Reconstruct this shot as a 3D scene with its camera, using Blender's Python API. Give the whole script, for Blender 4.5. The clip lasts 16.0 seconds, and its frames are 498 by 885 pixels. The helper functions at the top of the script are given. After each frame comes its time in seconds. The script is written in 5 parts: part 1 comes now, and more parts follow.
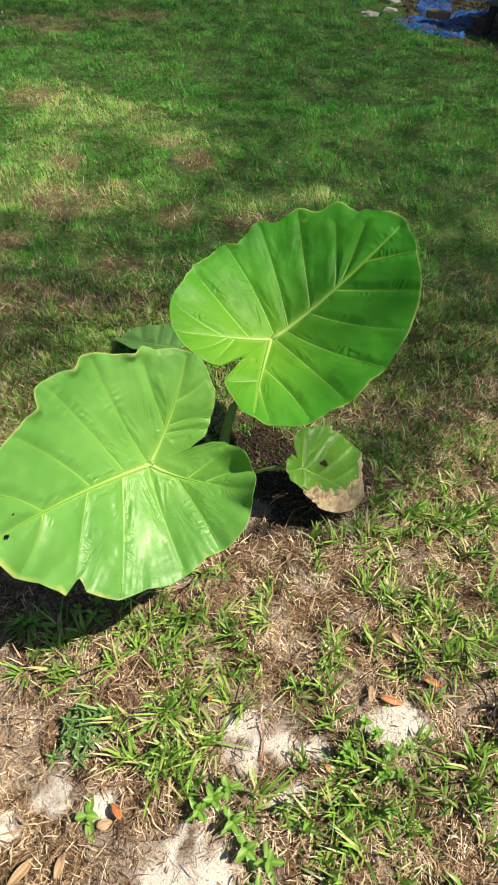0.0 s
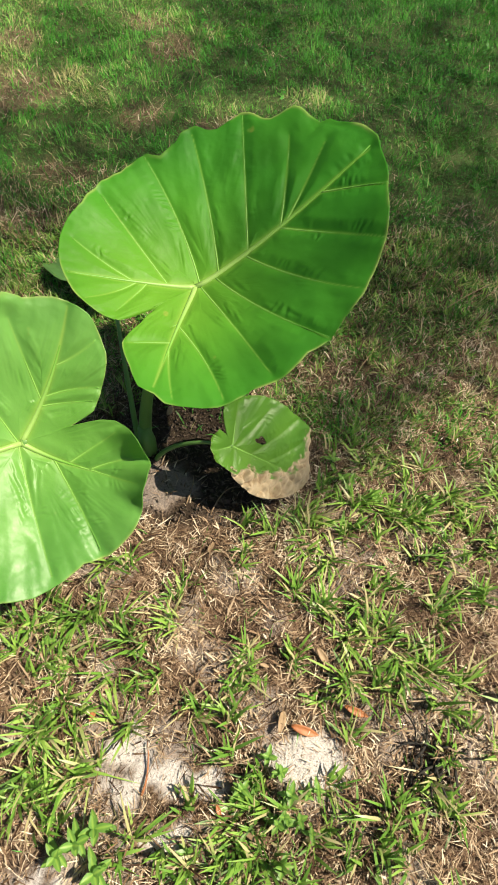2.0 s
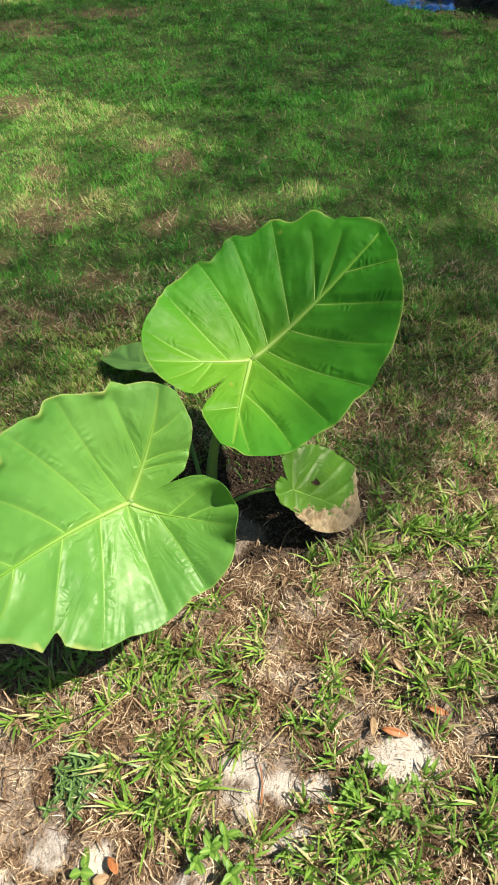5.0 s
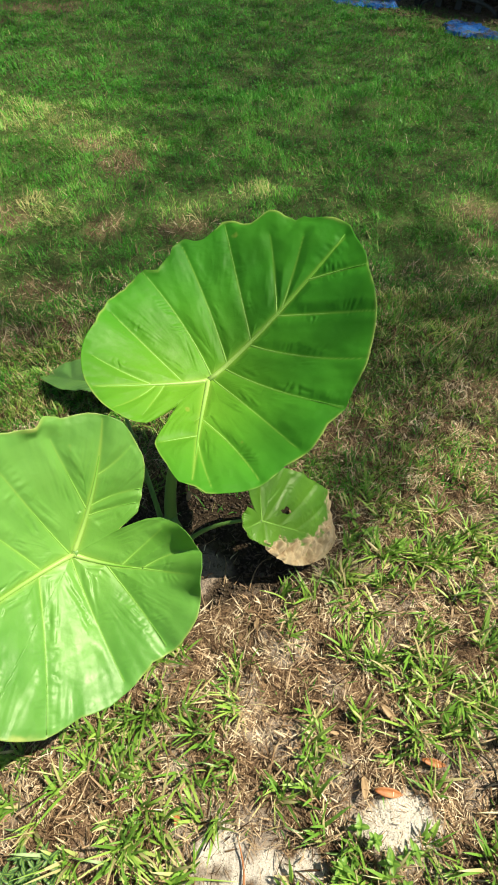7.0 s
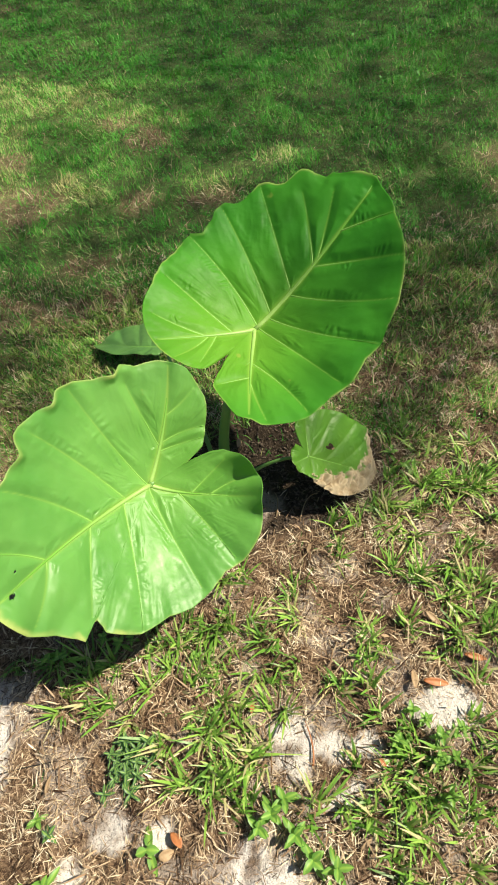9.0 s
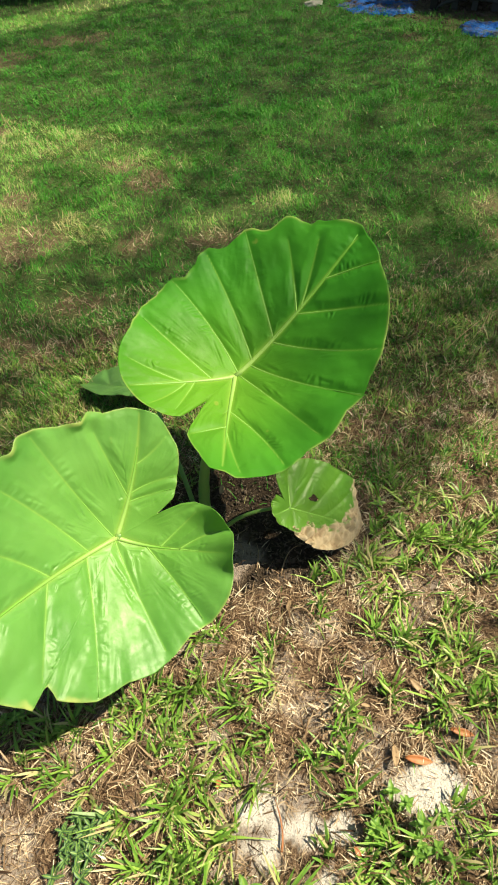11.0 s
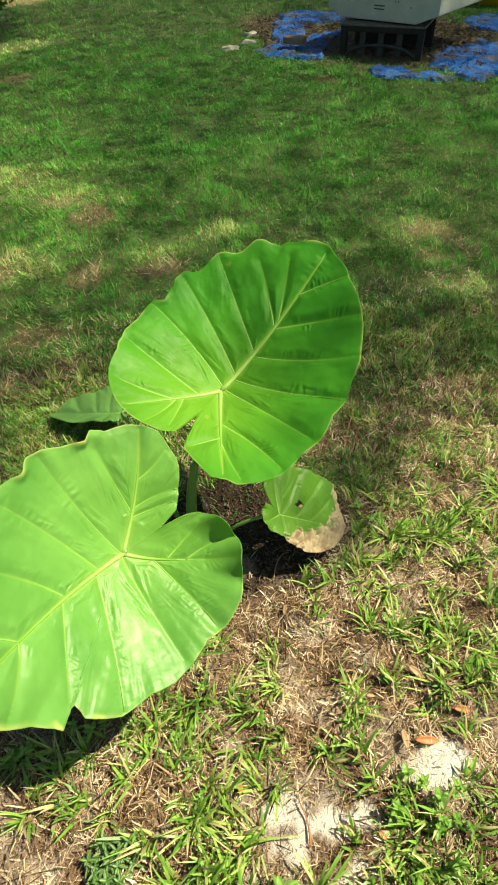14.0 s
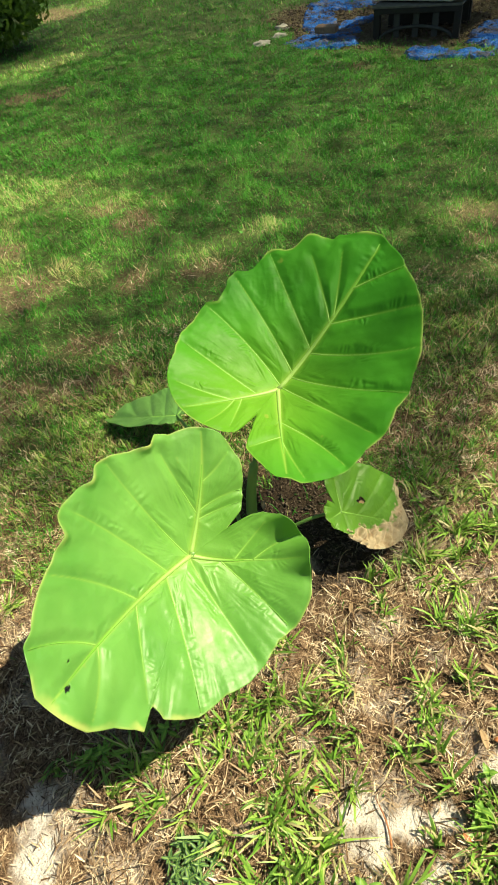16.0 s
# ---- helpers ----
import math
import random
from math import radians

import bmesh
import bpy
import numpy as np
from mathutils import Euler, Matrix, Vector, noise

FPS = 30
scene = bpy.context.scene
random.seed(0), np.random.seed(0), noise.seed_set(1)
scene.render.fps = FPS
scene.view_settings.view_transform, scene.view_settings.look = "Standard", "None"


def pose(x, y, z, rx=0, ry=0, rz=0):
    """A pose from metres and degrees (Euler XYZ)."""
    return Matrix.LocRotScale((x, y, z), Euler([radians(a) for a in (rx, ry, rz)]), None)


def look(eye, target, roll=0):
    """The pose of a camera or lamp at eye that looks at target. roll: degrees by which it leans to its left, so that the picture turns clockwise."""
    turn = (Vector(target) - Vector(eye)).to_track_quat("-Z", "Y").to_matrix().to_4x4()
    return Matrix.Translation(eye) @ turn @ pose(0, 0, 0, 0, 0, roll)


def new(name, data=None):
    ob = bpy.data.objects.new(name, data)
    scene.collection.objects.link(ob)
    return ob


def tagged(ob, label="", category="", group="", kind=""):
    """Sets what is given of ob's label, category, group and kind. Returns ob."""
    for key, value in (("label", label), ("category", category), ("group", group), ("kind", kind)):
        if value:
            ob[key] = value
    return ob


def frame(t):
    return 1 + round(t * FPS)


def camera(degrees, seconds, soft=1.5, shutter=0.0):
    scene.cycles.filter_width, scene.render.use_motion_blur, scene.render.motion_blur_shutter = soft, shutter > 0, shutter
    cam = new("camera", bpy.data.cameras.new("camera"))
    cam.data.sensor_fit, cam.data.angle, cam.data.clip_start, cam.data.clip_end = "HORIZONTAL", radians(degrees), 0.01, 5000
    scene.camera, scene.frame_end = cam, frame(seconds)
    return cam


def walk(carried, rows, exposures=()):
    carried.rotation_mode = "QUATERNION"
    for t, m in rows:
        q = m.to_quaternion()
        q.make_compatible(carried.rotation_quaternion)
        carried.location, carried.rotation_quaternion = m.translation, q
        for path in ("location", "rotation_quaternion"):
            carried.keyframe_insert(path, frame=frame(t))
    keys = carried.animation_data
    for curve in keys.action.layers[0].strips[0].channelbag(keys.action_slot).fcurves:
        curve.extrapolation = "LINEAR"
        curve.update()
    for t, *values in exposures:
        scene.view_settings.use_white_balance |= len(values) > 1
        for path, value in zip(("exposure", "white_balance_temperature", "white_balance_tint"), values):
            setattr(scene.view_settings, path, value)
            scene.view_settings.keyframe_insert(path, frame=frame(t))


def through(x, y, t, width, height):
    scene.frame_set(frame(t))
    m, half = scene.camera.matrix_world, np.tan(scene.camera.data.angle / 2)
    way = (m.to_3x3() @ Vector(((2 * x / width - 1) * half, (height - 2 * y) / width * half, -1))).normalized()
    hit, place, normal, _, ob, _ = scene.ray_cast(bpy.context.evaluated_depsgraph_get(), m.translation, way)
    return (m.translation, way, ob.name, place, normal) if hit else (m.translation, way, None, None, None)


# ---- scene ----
cam = camera(47.9, 16.0, soft=1.9)
PATH = [
    (0, (-0.071, 0.174, 1.575), (0.019, 1.496, 0.077), 3.6),
    (0.5, (-0.049, 0.192, 1.572), (0.039, 1.475, 0.041), 3.3),
    (1, (0.001, 0.233, 1.565), (0.094, 1.483, 0.006), 3.5),
    (1.5, (0.122, 0.344, 1.514), (0.21, 1.523, -0.099), 4.3),
    (2, (0.152, 0.472, 1.437), (0.243, 1.579, -0.226), 7.9),
    (2.5, (0.145, 0.541, 1.379), (0.212, 1.594, -0.32), 9.5),
    (3, (0.143, 0.535, 1.399), (0.188, 1.583, -0.304), 9.0),
    (3.5, (0.141, 0.469, 1.435), (0.174, 1.522, -0.265), 8.3),
    (4, (0.084, 0.351, 1.512), (0.094, 1.458, -0.154), 5.7),
    (4.5, (0.008, 0.238, 1.613), (-0.008, 1.452, 0.023), 2.8),
    (5, (0.018, 0.291, 1.596), (0.056, 1.586, 0.072), -1.4),
    (5.2, (0.036, 0.338, 1.604), (0.107, 1.659, 0.104), -3.6),
    (7.3, (0.017, 0.459, 1.502), (0.202, 1.728, -0.032), 1.2),
    (7.5, (-0.007, 0.393, 1.54), (0.155, 1.637, -0.018), 1.1),
    (8, (-0.066, 0.258, 1.576), (-0.092, 1.474, -0.012), -6.8),
    (8.5, (-0.072, 0.239, 1.593), (-0.091, 1.459, 0.008), -6.6),
    (9, (-0.048, 0.291, 1.576), (0.015, 1.523, 0.002), -6.4),
    (9.5, (-0.041, 0.317, 1.572), (0.052, 1.599, 0.04), -5.8),
    (9.7, (-0.045, 0.323, 1.571), (0.051, 1.622, 0.054), -5.7),
    (11.8, (0.089, 0.361, 1.541), (0.033, 1.693, 0.05), -3.4),
    (12, (0.094, 0.353, 1.542), (-0.041, 1.678, 0.05), -4.7),
    (12.5, (0.05, 0.342, 1.546), (-0.096, 1.651, 0.041), -6.8),
    (13, (-0.071, 0.318, 1.56), (-0.021, 1.64, 0.06), -5.1),
    (13.5, (-0.132, 0.293, 1.569), (0.046, 1.664, 0.124), -3.3),
    (14, (-0.12, 0.303, 1.566), (0.178, 1.664, 0.132), -2.2),
    (14.5, (-0.08, 0.313, 1.574), (0.196, 1.688, 0.148), -3.4),
    (15, (-0.106, 0.312, 1.572), (0.079, 1.704, 0.147), -5.5),
    (15.5, (-0.139, 0.317, 1.572), (0.029, 1.709, 0.146), -7.0),
    (16, (-0.162, 0.323, 1.567), (-0.016, 1.712, 0.134), -9.0),
]
walk(cam, [(t, look(eye, target, roll)) for t, eye, target, roll in PATH], [(0, 0.70, 7100, 6), (5, 0.70, 7100, 6), (7.5, 0.78, 7500, -1), (8.2, 0.72, 6900, 3), (9.0, 0.74, 7000, 3), (9.6, 0.86, 7700, -3), (12.0, 0.76, 7500, 1), (12.5, 0.76, 7400, 1), (14, 0.94, 8100, -5), (16, 0.94, 8100, -5)])

# ---- sky, sun ----
SUN_WAY = Vector((0.66, -0.07, 1.0)).normalized()
world = bpy.data.worlds.new("sky")
scene.world = world
world.use_nodes = True
sky = world.node_tree.nodes.new("ShaderNodeTexSky")
sky.sky_type, sky.sun_disc = "NISHITA", False
sky.sun_elevation = math.asin(SUN_WAY.z)
sky.sun_rotation = math.atan2(SUN_WAY.x, SUN_WAY.y)
world.node_tree.links.new(sky.outputs[0], world.node_tree.nodes["Background"].inputs[0])
world.node_tree.nodes["Background"].inputs[1].default_value = 0.047
sun = new("sun", bpy.data.lights.new("sun", "SUN"))
sun.data.energy, sun.data.angle, sun.data.color = 5.0, radians(0.53), (1.0, 0.915, 0.78)
sun.matrix_world = look(SUN_WAY * 40, (0, 0, 0))


# ---- noise, meshes, materials ----
def lattice(x, y, seed):
    h = np.sin(x * 127.1 + y * 311.7 + seed * 74.7) * 43758.5453
    return h - np.floor(h)


def value_noise(x, y, seed=0):
    """Smooth noise from 0 to 1 with features one unit across."""
    x, y = np.asarray(x, float), np.asarray(y, float)
    i, j = np.floor(x), np.floor(y)
    f, g = x - i, y - j
    f, g = f * f * (3 - 2 * f), g * g * (3 - 2 * g)
    a = lattice(i, j, seed) * (1 - f) + lattice(i + 1, j, seed) * f
    b = lattice(i, j + 1, seed) * (1 - f) + lattice(i + 1, j + 1, seed) * f
    return a * (1 - g) + b * g


def fbm(x, y, size, seed=0, octaves=3):
    total, weight = 0, 0
    for k in range(octaves):
        total = total + value_noise(x / size * 2**k, y / size * 2**k, seed + 13 * k) * 0.5**k
        weight += 0.5**k
    return total / weight


def step(a, b, x):
    t = np.clip((x - a) / (b - a), 0, 1)
    return t * t * (3 - 2 * t)


def tri_mesh(name, verts, tris, attrs=None, smooth=True):
    """A mesh from arrays of corners and triangles, with float attributes on the corners."""
    me = bpy.data.meshes.new(name)
    verts, tris = np.asarray(verts, np.float32), np.asarray(tris, np.int32)
    me.vertices.add(len(verts))
    me.vertices.foreach_set("co", verts.ravel())
    me.loops.add(tris.size)
    me.loops.foreach_set("vertex_index", tris.ravel())
    me.polygons.add(len(tris))
    me.polygons.foreach_set("loop_start", np.arange(0, tris.size, 3, dtype=np.int32))
    if smooth:
        me.polygons.foreach_set("use_smooth", np.ones(len(tris), bool))
    for key, values in (attrs or {}).items():
        me.attributes.new(key, "FLOAT", "POINT").data.foreach_set("value", np.asarray(values, np.float32))
    me.update(calc_edges=True)
    me.validate()
    return me


def grid_tris(rows, cols, wrap=False):
    r, c = np.meshgrid(np.arange(rows - 1), np.arange(cols if wrap else cols - 1), indexing="ij")
    a, b = r * cols + c, r * cols + (c + 1) % cols
    d, e = a + cols, b + cols
    return np.concatenate([np.stack([a, b, e], -1).reshape(-1, 3), np.stack([a, e, d], -1).reshape(-1, 3)])


def part(name, bm, material, parent, label="", smooth=False):
    me = bpy.data.meshes.new(name)
    bm.to_mesh(me)
    bm.free()
    if smooth:
        for p in me.polygons:
            p.use_smooth = True
    return piece(name, me, material, parent, label)


def piece(name, me, material, parent=None, label=""):
    if not me.materials:
        me.materials.append(material)
    ob = new(name, me)
    ob.parent = parent
    if label:
        tagged(ob, label)
    return ob


class Nodes:
    """A small hand for building node materials."""

    def __init__(self, name):
        self.material = bpy.data.materials.new(name)
        self.material.use_nodes = True
        self.tree = self.material.node_tree
        self.bsdf = self.tree.nodes["Principled BSDF"]
        self.out = self.tree.nodes["Material Output"]

    def put(self, socket, value):
        if hasattr(value, "is_linked"):
            self.tree.links.new(value, socket)
        elif isinstance(value, tuple) and len(value) == 3:
            socket.default_value = (*value, 1.0)
        else:
            socket.default_value = value

    def attr(self, key):
        n = self.tree.nodes.new("ShaderNodeAttribute")
        n.attribute_name = key
        return n.outputs["Fac"]

    def noise(self, scale, detail=4.0, rough=0.6, stretch=None):
        n = self.tree.nodes.new("ShaderNodeTexNoise")
        n.inputs["Scale"].default_value, n.inputs["Detail"].default_value, n.inputs["Roughness"].default_value = scale, detail, rough
        c = self.tree.nodes.new("ShaderNodeTexCoord")
        if stretch:
            m = self.tree.nodes.new("ShaderNodeMapping")
            m.inputs["Scale"].default_value = stretch
            self.tree.links.new(c.outputs["Object"], m.inputs[0])
            self.tree.links.new(m.outputs[0], n.inputs["Vector"])
        else:
            self.tree.links.new(c.outputs["Object"], n.inputs["Vector"])
        return n.outputs["Fac"]

    def ramp(self, fac, *stops):
        n = self.tree.nodes.new("ShaderNodeValToRGB")
        e = n.color_ramp.elements
        while len(e) < len(stops):
            e.new(0.5)
        for el, (pos, col) in zip(e, stops):
            el.position, el.color = pos, (*col, 1.0) if isinstance(col, tuple) else (col, col, col, 1.0)
        self.put(n.inputs[0], fac)
        return n.outputs[0]

    def mix(self, fac, a, b, mode="MIX"):
        n = self.tree.nodes.new("ShaderNodeMix")
        n.data_type, n.blend_type = "RGBA", mode
        self.put(n.inputs[0], fac), self.put(n.inputs[6], a), self.put(n.inputs[7], b)
        return n.outputs[2]

    def math(self, op, a, b=0.0):
        n = self.tree.nodes.new("ShaderNodeMath")
        n.operation = op
        self.put(n.inputs[0], a), self.put(n.inputs[1], b)
        return n.outputs[0]

    def random(self):
        return self.tree.nodes.new("ShaderNodeObjectInfo").outputs["Random"]

    def bump(self, height, strength, distance):
        n = self.tree.nodes.new("ShaderNodeBump")
        n.inputs["Strength"].default_value, n.inputs["Distance"].default_value = strength, distance
        self.put(n.inputs["Height"], height)
        self.tree.links.new(n.outputs[0], self.bsdf.inputs["Normal"])
        return n.outputs[0]

    def done(self, colour, rough=0.6, metal=0.0, gloss=0.5, translucent=None, share=0.0, normal=None):
        self.put(self.bsdf.inputs["Base Color"], colour), self.put(self.bsdf.inputs["Roughness"], rough)
        self.put(self.bsdf.inputs["Metallic"], metal), self.put(self.bsdf.inputs["Specular IOR Level"], gloss)
        if translucent is not None:
            t = self.tree.nodes.new("ShaderNodeBsdfTranslucent")
            m = self.tree.nodes.new("ShaderNodeMixShader")
            self.put(t.inputs[0], translucent), self.put(m.inputs[0], share)
            if normal is not None:
                self.tree.links.new(normal, t.inputs["Normal"])
            self.tree.links.new(self.bsdf.outputs[0], m.inputs[1])
            self.tree.links.new(t.outputs[0], m.inputs[2])
            self.tree.links.new(m.outputs[0], self.out.inputs[0])
        return self.material


def ground_material():
    n = Nodes("soil_and_thatch")
    fine, mid = n.noise(160, 5, 0.7), n.noise(28, 4, 0.65)
    thatch = n.ramp(fine, (0.30, (0.035, 0.023, 0.017)), (0.48, (0.19, 0.13, 0.098)), (0.72, (0.50, 0.385, 0.31)))
    tint = n.ramp(mid, (0.3, (0.55, 0.5, 0.42)), (0.7, (1.1, 1.02, 0.92)))
    colour = n.mix(1.0, thatch, tint, "MULTIPLY")
    turf = n.ramp(mid, (0.3, (0.045, 0.08, 0.025)), (0.7, (0.10, 0.13, 0.05)))
    colour = n.mix(n.attr("turf"), colour, turf)
    grit = n.ramp(n.noise(420, 2, 0.5), (0.3, (0.42, 0.36, 0.33)), (0.40, (0.70, 0.63, 0.605)), (0.7, (0.82, 0.78, 0.765)))
    specks = n.ramp(n.noise(150, 3, 0.6), (0.60, 0.0), (0.65, 1.0))
    grit = n.mix(n.math("MULTIPLY", specks, 0.8), grit, (0.10, 0.075, 0.055))
    colour = n.mix(n.attr("sand"), colour, grit)
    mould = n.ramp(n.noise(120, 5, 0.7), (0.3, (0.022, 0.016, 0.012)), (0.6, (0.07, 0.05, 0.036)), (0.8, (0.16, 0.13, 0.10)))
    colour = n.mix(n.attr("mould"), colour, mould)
    n.bump(n.math("ADD", fine, mid), 0.9, 0.012)
    return n.done(colour, 0.9, gloss=0.15)


def grass_material(name, dark, green, light, straw, gloss=0.35):
    n = Nodes(name)
    colour = n.ramp(n.attr("tone"), (0.0, dark), (0.35, green), (0.72, light), (0.86, straw), (1.0, straw))
    colour = n.mix(n.math("MULTIPLY", n.noise(90, 2), 0.35), colour, light)
    return n.done(colour, 0.42, gloss=gloss, translucent=colour, share=0.2)


def straw_material():
    n = Nodes("dry_straw")
    colour = n.ramp(n.attr("tone"), (0.0, (0.045, 0.022, 0.012)), (0.35, (0.26, 0.165, 0.10)), (0.7, (0.60, 0.465, 0.325)), (1.0, (0.80, 0.69, 0.55)))
    return n.done(colour, 0.7, gloss=0.25)


def leaf_material(name, deep, fresh, glow, pale=(0.34, 0.54, 0.10), gloss=0.35, rough=(0.36, 0.46)):
    """Waxy leaf: pale veins, small blemishes, a thin yellow rim and, where it is dry, papery tan."""
    n = Nodes(name)
    cells, soft = n.noise(60, 4, 0.6), n.noise(6, 3, 0.55)
    colour = n.mix(n.ramp(soft, (0.36, 0.0), (0.62, 1.0)), deep, fresh)
    colour = n.mix(n.math("MULTIPLY", cells, 0.25), colour, fresh)
    # yellow-green round the stalk, part of it a sunlit glow painted over the lobes
    colour = n.mix(n.math("MULTIPLY", n.attr("heart"), 0.55), colour, (0.23, 0.46, 0.045))
    colour = n.mix(n.attr("vein"), colour, pale)
    colour = n.mix(n.attr("rim"), colour, (0.54, 0.60, 0.20))
    tan = n.ramp(n.noise(32, 5, 0.7), (0.3, (0.32, 0.21, 0.12)), (0.45, (0.58, 0.46, 0.31)), (0.75, (0.74, 0.64, 0.47)))
    dry = n.attr("dry")
    colour = n.mix(dry, colour, tan)
    spots = n.ramp(n.noise(23, 2, 0.4), (0.76, 0.0), (0.80, 1.0))
    colour = n.mix(n.math("MULTIPLY", spots, 0.5), colour, (0.35, 0.40, 0.08))
    through = n.mix(dry, n.mix(n.attr("vein"), glow, pale), (0.45, 0.32, 0.14))
    dull = n.ramp(n.noise(35, 4, 0.6), (0.3, rough[0]), (0.7, rough[1]))
    normal = n.bump(n.math("ADD", n.noise(70, 4, 0.6), n.math("MULTIPLY", n.noise(15, 2), 1.5)), 0.12, 0.005)
    return n.done(colour, n.math("ADD", dull, n.math("MULTIPLY", dry, 0.4)), gloss=gloss, translucent=through, share=0.34, normal=normal)


def plain(name, low, high, scale=20.0, rough=0.6, bump=0.0, metal=0.0, gloss=0.4, stretch=None):
    n = Nodes(name)
    f = n.noise(scale, 5, 0.65, stretch)
    big = n.noise(scale * 0.15, 3, 0.5)
    colour = n.mix(n.ramp(n.math("ADD", n.math("MULTIPLY", f, 0.6), n.math("MULTIPLY", big, 0.4)), (0.3, 0.0), (0.7, 1.0)), low, high)
    if bump:
        n.bump(f, 0.6, bump)
    return n.done(colour, rough, metal, gloss)


SOIL = ground_material()
GRASS_NEAR = grass_material("grass_broad", (0.028, 0.095, 0.013), (0.115, 0.29, 0.035), (0.32, 0.50, 0.10), (0.56, 0.46, 0.28), 0.5)
GRASS_LAWN = grass_material("grass_lawn", (0.022, 0.13, 0.018), (0.050, 0.285, 0.034), (0.145, 0.42, 0.06), (0.52, 0.43, 0.24), 0.2)
STRAW = straw_material()
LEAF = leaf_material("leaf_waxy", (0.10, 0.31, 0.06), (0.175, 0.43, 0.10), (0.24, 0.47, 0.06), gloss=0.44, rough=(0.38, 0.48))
# deeper green of the shady leaf, with tree shade put into the colour
LEAF_SHADED = leaf_material("leaf_waxy_shaded", (0.034, 0.205, 0.020), (0.058, 0.285, 0.028), (0.185, 0.47, 0.02), gloss=0.15, rough=(0.42, 0.54))
LEAF_LOW = leaf_material("leaf_dull", (0.11, 0.29, 0.075), (0.17, 0.37, 0.10), (0.16, 0.38, 0.05), (0.18, 0.38, 0.10), gloss=0.5)
LEAF_SMALL = leaf_material("leaf_small", (0.07, 0.22, 0.025), (0.125, 0.30, 0.04), (0.16, 0.38, 0.04), (0.18, 0.34, 0.06))
def vein_material(name, root, end):
    """Pale where the vein leaves the stalk, nearly the leaf's green at its end."""
    n = Nodes(name)
    colour = n.mix(n.ramp(n.attr("fade"), (0.0, 0.0), (0.75, 1.0)), root, end)
    colour = n.mix(n.math("MULTIPLY", n.noise(50, 3), 0.3), colour, end)
    return n.done(colour, 0.42, gloss=0.4, translucent=colour, share=0.2)


RIB = vein_material("leaf_rib", (0.42, 0.62, 0.19), (0.15, 0.40, 0.05))
VEIN = vein_material("leaf_vein", (0.31, 0.59, 0.13), (0.17, 0.45, 0.07))
STALK = plain("stalk", (0.09, 0.22, 0.05), (0.16, 0.32, 0.08), 14, 0.4, stretch=(1, 1, 0.1))
WEED = leaf_material("weed_leaf", (0.11, 0.25, 0.05), (0.19, 0.38, 0.08), (0.24, 0.45, 0.07))
WEED_BLUE = leaf_material("weed_leaf_blue", (0.07, 0.15, 0.07), (0.12, 0.23, 0.10), (0.1, 0.25, 0.08))
RUSSET = plain("dead_leaf_russet", (0.26, 0.08, 0.03), (0.48, 0.20, 0.08), 60, 0.5, 0.002)
TAN = plain("dead_leaf_tan", (0.22, 0.14, 0.08), (0.44, 0.31, 0.19), 60, 0.6, 0.002)
BARK = plain("bark", (0.012, 0.011, 0.010), (0.052, 0.046, 0.04), 30, 0.9, 0.02, stretch=(1, 1, 0.25))


def crown_material():
    n = Nodes("oak_leaves")
    colour = n.mix(n.noise(5, 3), (0.03, 0.08, 0.015), (0.08, 0.16, 0.03))
    return n.done(colour, 0.45, translucent=(0.16, 0.30, 0.04), share=0.45)


CROWN = crown_material()


def tarp_material():
    """Blue woven plastic, creased, with brown dirt washed over it."""
    n = Nodes("blue_tarpaulin")
    f, big = n.noise(26, 5, 0.7), n.noise(3.5, 4, 0.65)
    colour = n.mix(f, (0.004, 0.10, 0.46), (0.014, 0.21, 0.72))
    dirt = n.ramp(n.math("ADD", n.math("MULTIPLY", big, 0.65), n.math("MULTIPLY", f, 0.35)), (0.47, 0.0), (0.56, 1.0))
    colour = n.mix(n.math("MULTIPLY", dirt, 0.85), colour, (0.13, 0.105, 0.085))
    n.bump(n.math("ADD", f, n.noise(70, 4, 0.7)), 0.8, 0.02)
    return n.done(colour, 0.6, gloss=0.25)


TARP = tarp_material()
DARK_WOOD = plain("stained_dark_timber", (0.007, 0.007, 0.008), (0.02, 0.02, 0.021), 14, 0.7, 0.003, stretch=(1, 1, 0.2))
SLAT_WOOD = plain("greyed_timber", (0.03, 0.035, 0.037), (0.065, 0.07, 0.072), 14, 0.75, 0.003, stretch=(1, 1, 0.2))
GREY_BOARD = plain("weathered_board", (0.07, 0.075, 0.07), (0.17, 0.17, 0.16), 16, 0.8, 0.003)
WHITE_METAL = plain("weathered_white_paint", (0.34, 0.37, 0.37), (0.54, 0.57, 0.56), 4, 0.45, 0.001)
MARK = plain("dark_print", (0.05, 0.05, 0.055), (0.10, 0.10, 0.11), 30, 0.6)
YELLOW = plain("yellow_plastic", (0.50, 0.36, 0.01), (0.68, 0.52, 0.02), 6, 0.4)
CLAY = plain("brick_clay", (0.15, 0.10, 0.075), (0.28, 0.20, 0.15), 40, 0.9, 0.004)
LIMESTONE = plain("pale_stone", (0.26, 0.24, 0.21), (0.50, 0.48, 0.43), 25, 0.9, 0.004)
RUBBLE = plain("rubble", (0.045, 0.034, 0.028), (0.22, 0.16, 0.12), 30, 0.9, 0.004)

# ---- ground ----
PLANT = (-0.06, 1.38)
